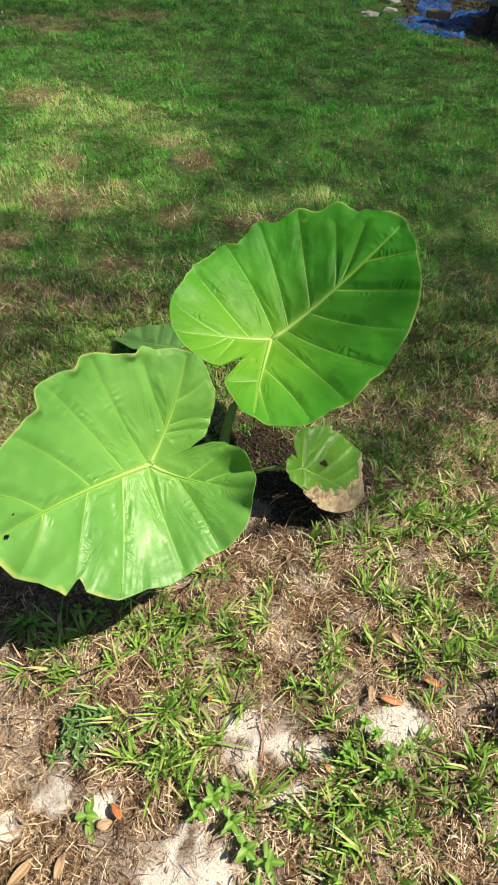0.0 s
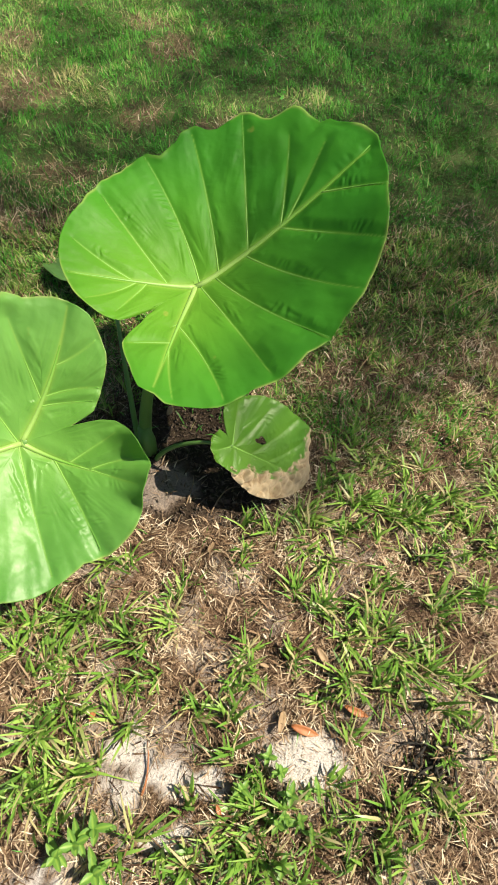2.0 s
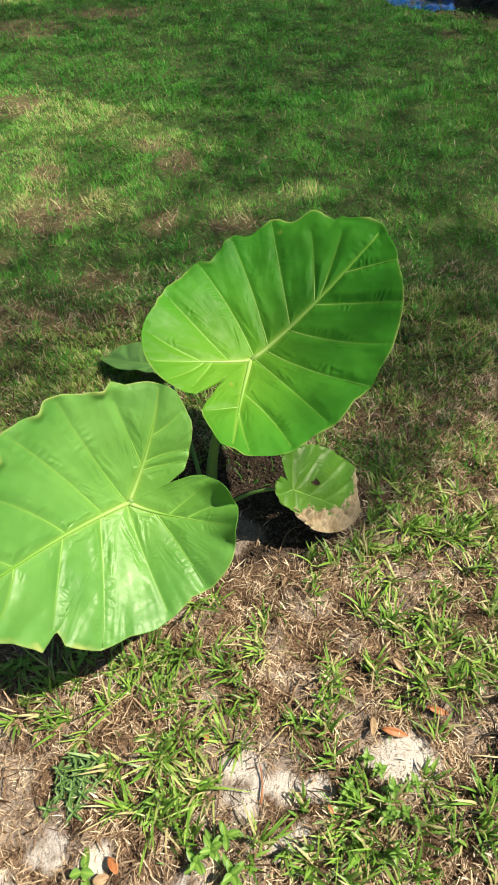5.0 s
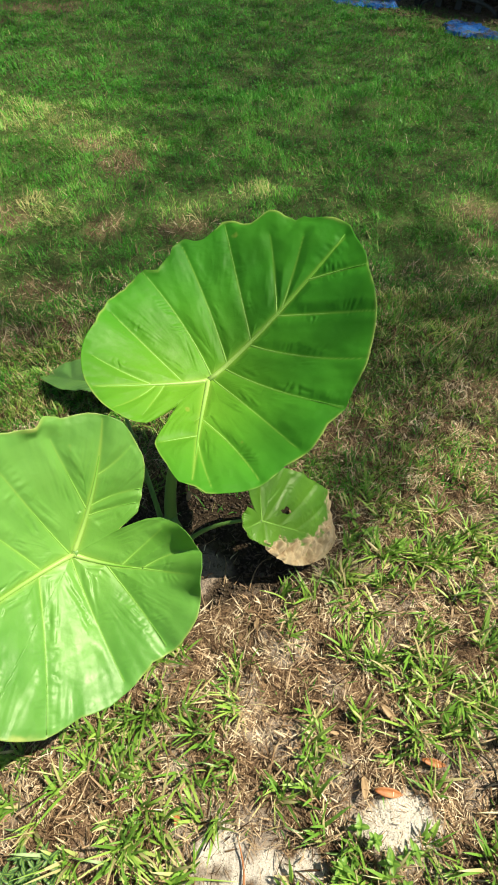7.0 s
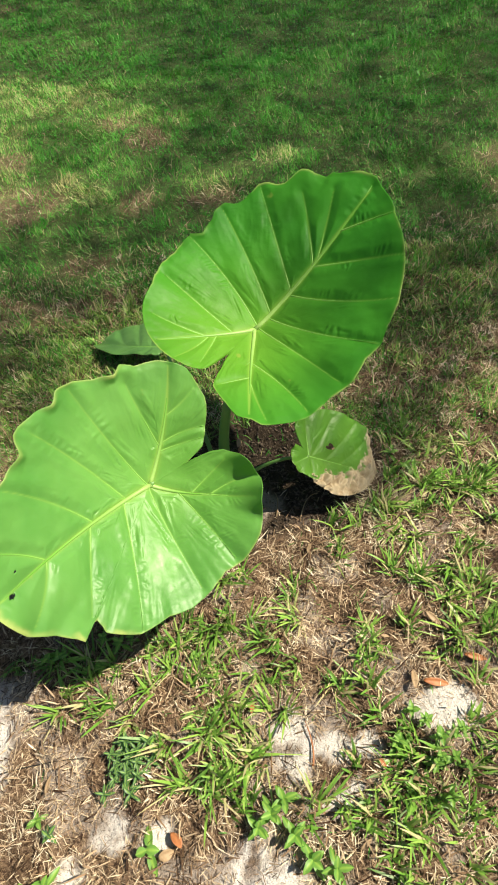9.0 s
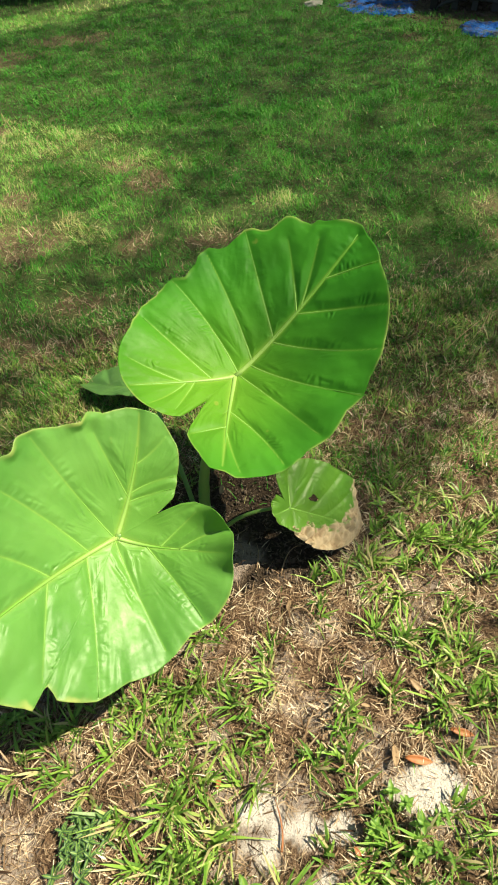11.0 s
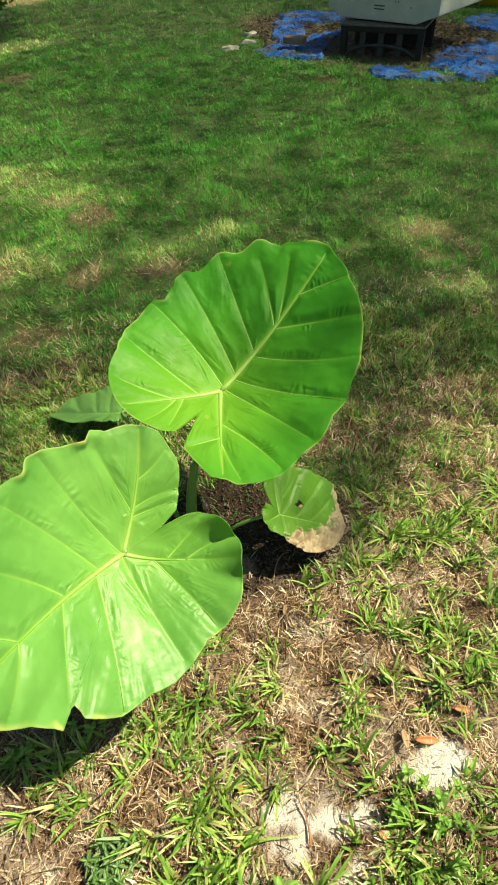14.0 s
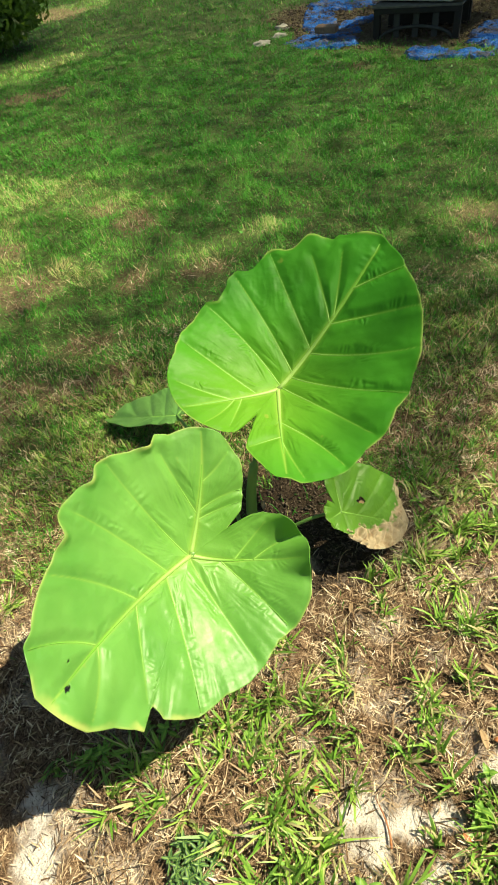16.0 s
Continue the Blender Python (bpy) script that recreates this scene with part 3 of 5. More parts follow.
x, y = scatter(-3.0, 4.0, 2.1, 8.5, 90000, lambda x, y: (0.12 + 0.4 * step(0.45, 0.7, fbm(x, y, 0.6, 46))) * (0.25 + 0.75 * step(3.0, 4.5, y)) * turf(x, y) * (1 - spots(x, y, DIRT)))
n = len(x)
tagged(piece("clover", clover_mesh("clover", x, y, rng.uniform(0.003, 0.0065, n) * (1 + 0.1 * y), np.clip(rng.normal(0.22, 0.13, n), 0, 0.6)), GRASS_LAWN), "low green clover and small broad weeds in the lawn", "clover", kind="stuff")
x, y = scatter(-2.6, 2.8, 2.2, 5.2, 24000, lambda x, y: 0.15 + 0.85 * spots(x, y, BARE))
n = len(x)
tagged(piece("straw_thatch", blade_mesh("straw_thatch", x, y, rng.uniform(0.03, 0.09, n), rng.uniform(0.002, 0.004, n), rng.uniform(0, 6.283, n),
       rng.uniform(1.0, 1.55, n), rng.uniform(-0.1, 0.3, n), np.clip(rng.normal(0.46, 0.22, n), 0, 1), 2, 0.002), STRAW),
       "brown dead grass among the lawn blades", "straw", kind="stuff")


# ---- elephant ear plant ----
def tube(points, radii, sides=8):
    """A round tapering rod along the points, as arrays of corners and triangles."""
    pts = [Vector(p) for p in points]
    verts = []
    for i, p in enumerate(pts):
        way = (pts[min(i + 1, len(pts) - 1)] - pts[max(i - 1, 0)]).normalized()
        side = way.cross(Vector((0.3, 0.2, 1)) if abs(way.z) < 0.95 else Vector((1, 0, 0))).normalized()
        other = way.cross(side)
        for k in range(sides):
            a = 2 * math.pi * k / sides
            verts.append(p + (side * math.cos(a) + other * math.sin(a)) * radii[i])
    tris = [tuple(t) for t in grid_tris(len(pts), sides, True)]
    first, last = len(verts), len(verts) + 1
    verts += [pts[0], pts[-1]]
    end = (len(pts) - 1) * sides
    for k in range(sides):
        tris += [(first, (k + 1) % sides, k), (last, end + k, end + (k + 1) % sides)]
    return [tuple(v) for v in verts], tris


def rod(name, points, radii, material, parent, label="", sides=8):
    v, t = tube(points, radii, sides)
    return piece(name, tri_mesh(name, v, t), material, parent, label)


def bezier(points, count):
    """A smooth line through three or four guide points."""
    p = [np.array(q, float) for q in points]
    t = np.linspace(0, 1, count)[:, None]
    if len(p) == 3:
        return (1 - t) ** 2 * p[0] + 2 * t * (1 - t) * p[1] + t * t * p[2]
    return (1 - t) ** 3 * p[0] + 3 * t * (1 - t) ** 2 * p[1] + 3 * t * t * (1 - t) * p[2] + t**3 * p[3]


def ear_leaf(plant, origin, normal, way, bow, outline, ribs, veins, material, scale_veins=1.0, pucker=1.0, fold=0.0, heart=1.0, wrinkled=1.0, creased=1.0, bulge=1.0, soft=0.037, gathers=(), scorched=(), curl=None, roll_up=None, turned=None, dry=None, hole=None, label=""):
    """One heart-shaped leaf. origin: where the stalk meets it; way: towards the tip; bow: height over the leaf's plane as
    constant, u, v, distance from the heart, uu, uv, vv. outline: degrees from the tip and the reach there; ribs: (degrees, reach, bend)
    of the three main ribs; veins: (rib, start on it, end degrees, end reach, bend as a share of the length); gathers: short puckers
    across a vein as (vein, side, from and to as shares of its length, depth); scorched: degrees and width of yellowed edge."""
    normal = Vector(normal).normalized()
    way = (Vector(way) - normal * Vector(way).dot(normal)).normalized()
    side = normal.cross(way)
    o = Vector(origin)
    table = sorted(outline)
    ang = np.array([a for a, _ in table], float)
    rad = np.array([r for _, r in table], float)

    def reach(a):
        return np.interp(a, ang, rad, period=360)

    def at_angle(a, r):
        return np.array([math.cos(radians(a)) * r, math.sin(radians(a)) * r])

    def bent(p, q, bend, count):
        d = q - p
        return bezier((p, p + d * 0.5 + np.array([-d[1], d[0]]) * 2 * bend, q), count)

    lines = [(bent(np.zeros(2), at_angle(a, r), bend, 18), 0.0092 * scale_veins, 0.0012 * scale_veins) for a, r, bend in ribs]
    for k, start, a, end, bend in veins:
        along_rib = lines[k][0]
        lengths = np.hypot(along_rib[:, 0], along_rib[:, 1])
        p = np.array([np.interp(start, lengths, along_rib[:, 0]), np.interp(start, lengths, along_rib[:, 1])])
        lines.append((bent(p, at_angle(a, end), bend, 16), 0.0027 * scale_veins, 0.0007 * scale_veins))

    def fine_height(u, v):
        near = np.full(u.shape, 1e9)
        close = np.zeros(u.shape)
        along = np.zeros(u.shape)
        gathered = np.zeros(u.shape)
        for number, (pts, w0, w1) in enumerate(lines):
            best = np.full(u.shape, 1e9)
            arc = np.zeros(u.shape)
            flank = np.zeros(u.shape)
            gone = number * 0.37
            for i in range(len(pts) - 1):
                a, b = pts[i], pts[i + 1]
                ab = b - a
                t = np.clip(((u - a[0]) * ab[0] + (v - a[1]) * ab[1]) / max(ab @ ab, 1e-12), 0, 1)
                gap = (u - a[0] - t * ab[0]) ** 2 + (v - a[1] - t * ab[1]) ** 2
                arc = np.where(gap < best, gone + t * np.linalg.norm(ab), arc)
                flank = np.where(gap < best, np.sign(ab[0] * (v - a[1]) - ab[1] * (u - a[0])), flank)
                best = np.minimum(best, gap)
                gone += np.linalg.norm(ab)
            best = np.sqrt(best)
            gone = gone - number * 0.37
            local = 1.1 * (w0 + (w1 - w0) * np.clip((arc - number * 0.37) / gone, 0, 1))
            for vein, hand, start, stop, depth in gathers:
                if vein == number - 3:
                    run = arc - number * 0.37
                    inside = step(start - 0.08, start + 0.08, run / gone) * (1 - step(stop - 0.08, stop + 0.08, run / gone)) * (flank == hand)
                    wave = np.sin(run / 0.0145 * 6.283 + 22 * fbm(u + vein, v + 3, 0.045, 76) - 90 * best) * step(0.38, 0.72, fbm(u + 1, v + vein, 0.03, 77, 2)) * 0.9
                    gathered = gathered + depth * inside * wave * np.exp(-(((best - 0.015) / 0.011) ** 2))
            along = np.where(best < near, arc, along)
            near = np.minimum(near, best)
            close = np.maximum(close, np.exp(-(best / local) ** 2) * (0.66 if w0 > 0.004 * scale_veins else 0.42))
        return near, close, along, gathered

    def height(u, v):
        c = bow
        h = c[0] + c[1] * u + c[2] * v + c[3] * (np.sqrt(u * u + v * v + soft * soft) - 0.7 * soft) + c[4] * u * u + c[5] * u * v + c[6] * v * v
        rib = np.full(np.shape(u), 1e9)
        for pts, _, _ in lines[:3]:
            for a, b in zip(pts[:-1:3], pts[3::3]):
                ab = b - a
                t = np.clip(((u - a[0]) * ab[0] + (v - a[1]) * ab[1]) / (ab @ ab), 0, 1)
                rib = np.minimum(rib, np.hypot(u - a[0] - t * ab[0], v - a[1] - t * ab[1]))
        return h + fold * (np.sqrt(rib**2 + 0.012**2) - 0.08)

    rings, spokes = (124, 640) if rad.max() > 0.42 else (84, 420)
    theta = np.linspace(-180, 180, spokes, endpoint=False)
    edge = reach(theta)
    share = 0.006 + 0.994 * np.linspace(0, 1, rings) ** 0.85
    s, t = np.meshgrid(share, theta, indexing="ij")
    r = s * edge[None, :]
    u, v = r * np.cos(np.radians(t)), r * np.sin(np.radians(t))
    near, close, along, gathered = fine_height(u, v)
    valley = -0.0022 * np.exp(-(near / 0.007) ** 2) + 0.003 * (1 - np.exp(-(near / 0.03) ** 2)) + bulge * 0.0016 * np.exp(-(((near - 0.022) / 0.012) ** 2)) * (0.3 + 1.4 * fbm(along * 1.0, near + 2, 0.05, 70))
    wrinkle = (fbm(along + 3, near * 0.30 + along * 0.2, 0.012, 66, 3) - 0.5) * 2.2 * np.exp(-(((near - 0.014) / 0.013) ** 2)) * step(0.40, 0.65, fbm(u + 8, v + 2, 0.08, 67)) * s * wrinkled
    streaks = (fbm(along * 0.2 + 5, near * 1.0 + 0.15 * along, 0.0095, 74, 2) - 0.5) * np.exp(-(((near - 0.017) / 0.012) ** 2)) * step(0.42, 0.62, fbm(u + 2, v + 6, 0.06, 75)) * step(0.05, 0.25, s) * (1 - step(0.6, 0.85, s)) * creased
    folds = fbm(r * 0.35 + 3 + near * 0.2, np.radians(t) * 0.9 + near * 1.2 + 7, 0.035, 61) - 0.5
    ripple = (folds * 0.0045 * step(0.45, 0.75, fbm(u + 4, v + 4, 0.11, 64)) + (fbm(u + 3, v + 5, 0.03, 65) - 0.5) * 0.003) * step(0.004, 0.02, near) * s
    rim_wave = (np.sin(np.radians(t * 13)) * 0.003 + np.sin(np.radians(t * 7)) * 0.004 + (fbm(np.cos(np.radians(t)) * 3 + 9, np.sin(np.radians(t)) * 3, 0.5, 62) - 0.5) * 0.016) * s**6
    swell = bulge * ((fbm(u + 6, v + 1, 0.075, 68, 2) - 0.5) * 0.014 * step(0.003, 0.03, near) + 0.0025 * (1 - np.exp(-((near / 0.03) ** 2)))) * step(0.05, 0.5, s)
    lip = -0.002 * step(0.93, 1.0, s)
    h = height(u, v) + pucker * (valley + ripple + rim_wave + lip + swell + 0.0016 * wrinkle + 0.0075 * streaks + gathered)
    if roll_up:
        for at, wide, inner, tall in roll_up:
            h = h + tall * np.exp(-(((t - at + 180) % 360 - 180) / wide) ** 2) * step(inner, 1.0, s)
    if turned:
        for at, wide in turned:
            bent_up = np.exp(-(((t - at) / wide) ** 4)) * np.clip((s - 0.70) / 0.30, 0, 1) ** 1.7
            h = h + 0.046 * bent_up
            u, v = u * (1 - 0.085 * bent_up), v * (1 - 0.085 * bent_up)
    if curl:
        for at, wide, tall in curl:
            roll = np.exp(-(((t - at) / wide) ** 2)) * step(0.90, 1.0, s)
            h = h + tall * roll
            u, v = u * (1 - 0.04 * roll), v * (1 - 0.04 * roll)
    if dry is not None:
        h = h + dry(u, v, s) * (1 - 0.7 * step(0.86, 1.0, s)) * ((np.abs(fbm(u * 1.6 + 5, v * 0.7 + 5, 0.024, 69, 2) - 0.5)) * 0.07 - 0.006)
    verts = np.array(o)[None] + u.reshape(-1, 1) * np.array(way) + v.reshape(-1, 1) * np.array(side) + h.reshape(-1, 1) * np.array(normal)
    ring = np.arange(spokes)
    verts = np.concatenate([verts, verts[:spokes].mean(0, keepdims=True)])
    tris = np.concatenate([grid_tris(rings, spokes, True), np.stack([np.full(spokes, rings * spokes), (ring + 1) % spokes, ring], -1)])
    uf, vf, sf = np.append(u.ravel(), 0), np.append(v.ravel(), 0), np.append(s.ravel(), 0)
    close = np.append(close.ravel(), close[0].mean())
    if hole:
        cu, cv = uf[tris].mean(1), vf[tris].mean(1)
        away = np.zeros(len(tris), bool)
        for hu, hv, hr in hole:
            away |= np.hypot(cu - hu, (cv - hv) * 1.6) < hr * (0.6 + 0.8 * fbm(cu, cv, hr * 0.7, 63))
        tris = tris[~away]
    brown = np.zeros(uf.shape) if dry is None else dry(uf, vf, sf)
    pale_edge = 0.55 * step(0.982, 1.0, sf) * step(0.35, 0.65, fbm(uf + 9, vf + 9, 0.06, 73))
    for at, wide, tall in curl or ():
        pale_edge = np.maximum(pale_edge, 0.9 * min(max(tall, 0) / 0.015, 1) * np.exp(-(((np.append(t.ravel(), 0) - at) / wide) ** 2)) * step(0.955, 0.985, sf) )
    for at, wide in scorched:
        pale_edge = np.maximum(pale_edge, 0.85 * np.exp(-(((np.append(t.ravel(), 0) - at) / wide) ** 2)) * step(0.962, 0.995, sf + 0.05 * (fbm(uf + 4, vf + 7, 0.02, 78) - 0.5)))
    me = tri_mesh("blade", verts, tris, {"vein": close * (1 - brown), "rim": np.minimum(pale_edge, 1), "dry": brown, "heart": np.exp(-((np.hypot(uf + 0.09, vf) / 0.20) ** 2)) * heart})
    blade = piece("leaf_blade", me, material, plant, label)
    thick = blade.modifiers.new("thickness", "SOLIDIFY")
    thick.thickness, thick.offset = 0.0008, -1
    for i, (pts, w0, w1) in enumerate(lines):
        pu, pv = pts[:, 0], pts[:, 1]
        z = height(pu, pv) + pucker * -0.0022 + np.linspace(w0, w1, len(pts)) * (0.02 if i < 3 else 0.06)
        p3 = [o + way * float(a) + side * float(b) + normal * float(c) for a, b, c in zip(pu, pv, z)]
        radii = np.linspace(w0, w1, len(pts)) * 0.62
        rv, rt = tube(p3, radii, 6)
        fade = np.append(np.repeat(np.linspace(0, 1, len(pts)), 6), [0, 1])
        piece("midrib" if i < 3 else "vein", tri_mesh("vein", rv, rt, {"fade": fade}), RIB if i < 3 and scale_veins > 0.9 else VEIN, blade)
    return o + normal * float(height(np.array([0.0]), np.array([0.0]))[0])


plant = tagged(new("elephant_ear_plant"), "large green elephant ear plant with four leaves in bare soil", "plant")
plant.location = (PLANT[0], PLANT[1], 0)


def at_plant(p):
    return (p[0] - PLANT[0], p[1] - PLANT[1], p[2])


SUNNY_EDGE = [(-178, .147), (-171.4, .168), (-162.9, .196), (-153.9, .23), (-146.1, .252), (-137.7, .271), (-128.5, .28), (-122.6, .28), (-111.4, .269), (-103.8, .278), (-99.4, .266), (-89.1, .268), (-79.7, .287),
              (-71.3, .298), (-64.8, .296), (-56.5, .308), (-51, .321), (-47.2, .325), (-40.8, .318), (-37.3, .323), (-31.7, .331), (-25.9, .354), (-18.3, .383), (-14.4, .395), (-12.1, .415), (-5.7, .426), (-1.2, .439),
              (3, .435), (7.3, .43), (13.6, .421), (20, .392), (26.3, .38), (29.4, .379), (29.9, .331), (33.1, .34), (35.1, .35), (48.5, .343), (55.1, .322), (59.5, .309), (70, .304), (77, .293), (90.8, .268), (100.8, .279),
              (113.6, .268), (129.4, .253), (144.2, .243), (162.3, .203), (170.3, .175), (174, .149), (176.8, .096)]
sunny = ear_leaf(plant, at_plant((-0.258, 1.089, 0.45)), (0.3998, -0.4298, 0.8096), (-0.8029, -0.5903, 0.0831), (-0.017, -0.10, -0.08, 0.47, 0.40, -0.75, 0.03), SUNNY_EDGE,
                 [(2.5, 0.425, -0.03), (-129, 0.272, -0.05), (133, 0.15, -0.03)],
                 [(0, 0.004, -76.4, 0.28, 0.0), (0, 0.07, -51, 0.312, -0.04), (0, 0.17, -28, 0.345, -0.06), (0, 0.3, -10.8, 0.409, -0.07), (1, 0.092, -105.4, 0.235, 0.0), (1, 0.163, -146, 0.24, -0.05),
                  (1, 0.081, -170.9, 0.156, 0.026), (1, 0.1, -165.5, 0.18, 0.06), (2, 0.068, 99.6, 0.262, 0.013), (2, 0.099, 162.5, 0.175, 0.0), (2, 0.116, 133, 0.235, 0.017), (2, 0.14, 148, 0.228, 0.05),
                  (0, 0.006, 77.7, 0.272, -0.01), (0, 0.08, 48.9, 0.335, 0.02), (0, 0.18, 28.2, 0.33, 0.0), (0, 0.3, 13.8, 0.405, 0.06)],
                 LEAF, 1.1, pucker=1.1, fold=0.0, heart=0.5, wrinkled=2.0, creased=1.1, bulge=0.9, soft=0.08, gathers=[(8, -1, 0.35, 0.85, 0.0007), (8, 1, 0.3, 0.8, 0.0007), (10, 1, 0.2, 0.8, 0.0008), (10, -1, 0.2, 0.8, 0.0008), (12, 1, 0.4, 0.85, 0.0007), (12, -1, 0.3, 0.85, 0.0006), (13, 1, 0.3, 0.8, 0.0009), (14, 1, 0.3, 0.8, 0.0008), (0, -1, 0.5, 0.85, 0.0008), (2, -1, 0.4, 0.8, 0.0008), (1, -1, 0.3, 0.8, 0.0007)], label="broad sunlit bright green leaf with pale veins and a torn edge",
                 scorched=[(9, 9), (28, 3), (40, 5)], curl=[(-98, 5, 0.012), (-66, 4, 0.008), (-40, 4, 0.006)], turned=[(156, 8), (134.5, 9)], hole=[(0.39, 0.02, 0.0065), (0.362, -0.015, 0.003)])
SHADY_EDGE = [(-175.4, .204), (-169.5, .186), (-167.2, .107), (-164, .125), (-160, .158), (-157.5, .205), (-156.5, .219), (-144.8, .259), (-137.1, .296), (-130.6, .305), (-126.6, .321), (-118.9, .325), (-108.6, .333),
              (-103.4, .33), (-95, .319), (-82.3, .332), (-70.3, .329), (-61.7, .349), (-53.8, .358), (-45, .383), (-39.6, .393), (-25.6, .431), (-13.9, .456), (-9.5, .473), (-1.7, .492), (1.6, .504), (6.9, .504),
              (11.7, .5), (15.6, .492), (17.4, .468), (21.4, .458), (26.8, .462), (31.6, .434), (42.1, .418), (44.4, .396), (49, .379), (56.4, .376), (61.9, .349), (64, .328), (71.7, .309), (77, .317), (80.9, .305),
              (90.8, .284), (100.6, .286), (116, .261), (129.6, .269), (150.3, .255), (160.8, .242), (168.7, .232), (174.5, .222)]
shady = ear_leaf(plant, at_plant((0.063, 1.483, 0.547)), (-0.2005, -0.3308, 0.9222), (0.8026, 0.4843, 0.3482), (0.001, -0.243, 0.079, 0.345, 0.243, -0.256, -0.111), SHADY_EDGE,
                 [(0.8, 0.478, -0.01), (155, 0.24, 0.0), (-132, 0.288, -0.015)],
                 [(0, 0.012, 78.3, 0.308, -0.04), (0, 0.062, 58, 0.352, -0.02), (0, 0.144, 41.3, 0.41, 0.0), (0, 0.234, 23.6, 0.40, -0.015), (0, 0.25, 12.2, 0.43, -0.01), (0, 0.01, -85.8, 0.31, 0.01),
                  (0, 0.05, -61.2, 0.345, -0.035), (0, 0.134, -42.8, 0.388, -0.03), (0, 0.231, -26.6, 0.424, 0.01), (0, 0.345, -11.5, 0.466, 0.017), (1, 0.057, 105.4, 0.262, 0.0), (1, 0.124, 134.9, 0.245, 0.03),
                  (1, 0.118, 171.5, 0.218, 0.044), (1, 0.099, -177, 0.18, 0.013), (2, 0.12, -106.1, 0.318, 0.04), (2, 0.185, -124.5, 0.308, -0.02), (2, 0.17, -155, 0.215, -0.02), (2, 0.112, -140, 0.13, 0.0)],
                 LEAF_SHADED, 1.2, pucker=1.0, fold=0.02, heart=0.95, wrinkled=2.0, creased=0.7, bulge=1.0, curl=[(33, 5, -0.003), (52, 5, -0.003), (14, 5, -0.003), (72, 5, 0.003)],
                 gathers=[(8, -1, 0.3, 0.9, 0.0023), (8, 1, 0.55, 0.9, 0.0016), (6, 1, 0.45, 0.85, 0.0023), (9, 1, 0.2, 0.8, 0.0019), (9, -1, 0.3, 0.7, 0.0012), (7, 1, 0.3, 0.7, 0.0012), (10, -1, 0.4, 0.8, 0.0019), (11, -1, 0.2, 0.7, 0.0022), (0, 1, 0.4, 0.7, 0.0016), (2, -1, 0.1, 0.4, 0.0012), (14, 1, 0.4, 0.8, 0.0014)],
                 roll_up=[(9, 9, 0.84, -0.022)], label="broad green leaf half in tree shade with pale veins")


def withered(u, v, s):
    edge = (fbm(u + 2, v + 2, 0.03, 71) - 0.5) * 0.08 + (fbm(u + 2, v + 2, 0.011, 72, 2) - 0.5) * 0.045
    low = step(-0.012, 0.002, -(v - (u * 0.46 - 0.069)) + edge)
    tip = step(0.205, 0.22, u + edge * 0.8)
    return np.maximum(low, tip) * step(0.02, 0.03, u + edge)


small = ear_leaf(plant, at_plant((0.181, 1.267, 0.22)), (0.54, -0.415, 0.733), (0.773, -0.1, -0.626), (-0.005, 0, 0, 0.0, -0.1, 0.2, 0.2),
                 [(-174, .066), (-150, .067), (-124, .065), (-90, .062), (-66, .068), (-53, .1), (-36, .142), (-19, .195), (-5, .246), (2, .267), (10, .27), (29, .257), (39, .266), (56, .208),
                  (75, .178), (99, .142), (124, .121), (136, .098), (144, .05), (150, .034), (156, .045), (162, .062)],
                 [(8, 0.25, 0.0), (110, 0.12, 0.0), (-140, 0.06, 0.0)],
                 [(0, 0.005, 70, 0.16, -0.03), (0, 0.06, 48, 0.22, -0.03), (0, 0.12, 32, 0.24, -0.03), (0, 0.005, -66, 0.06, 0.03), (0, 0.06, -36, 0.135, 0.03), (0, 0.12, -15, 0.2, 0.03)],
                 LEAF_SMALL, 0.4, 0.8, 0.04, 0.3, 2.4, 0.5, 0.25, gathers=[(1, 1, 0.2, 0.9, 0.0012), (0, -1, 0.2, 0.9, 0.0012), (2, 1, 0.2, 0.9, 0.001), (1, -1, 0.3, 0.9, 0.0012)], dry=withered, hole=[(0.073, 0.057, 0.014), (0.062, 0.05, 0.009)], label="small dull green leaf with a withered tan tip")
low = ear_leaf(plant, at_plant((-0.252, 1.914, 0.175)), (-0.306, 0.085, 0.948), (-0.784, 0.542, -0.302), (-0.012, 0.03, 0, 0.0, -0.12, 0, 0.3),
               [(-172, .03), (-155, .07), (-125, .095), (-98, .115), (-80, .145), (-62, .168), (-44, .182), (-35, .2), (-26, .228), (-20, .268), (-14, .318), (-6, .345), (-2, .362), (0, .39), (3, .355), (5, .33), (9, .285), (14, .235),
                (20, .14), (32, .085), (60, .052), (100, .04), (140, .04), (165, .025)],
               [(-2, 0.375, 0.02), (-110, 0.09, 0.0), (120, 0.03, 0.0)], [(0, 0.005, -75, 0.13, 0.03), (0, 0.06, -50, 0.165, 0.03), (0, 0.12, -29, 0.21, 0.03), (0, 0.2, -15, 0.29, 0.03), (0, 0.05, 30, 0.08, -0.03), (0, 0.12, 15, 0.21, -0.03)],
               LEAF_LOW, 0.4, 0.8, 0.06, 0.0, 0.8, 0.3, 0.8, label="low dull green leaf drooping to the grass behind the others")


def stalk(points, r0, r1, label=""):
    pts = bezier([at_plant(p) if len(p) == 3 else p for p in points], 16)
    rod("leaf_stalk", pts, np.linspace(r0, r1, 16), STALK, plant, label, 12)


def world_of(p):
    return (p.x + PLANT[0], p.y + PLANT[1], p.z)


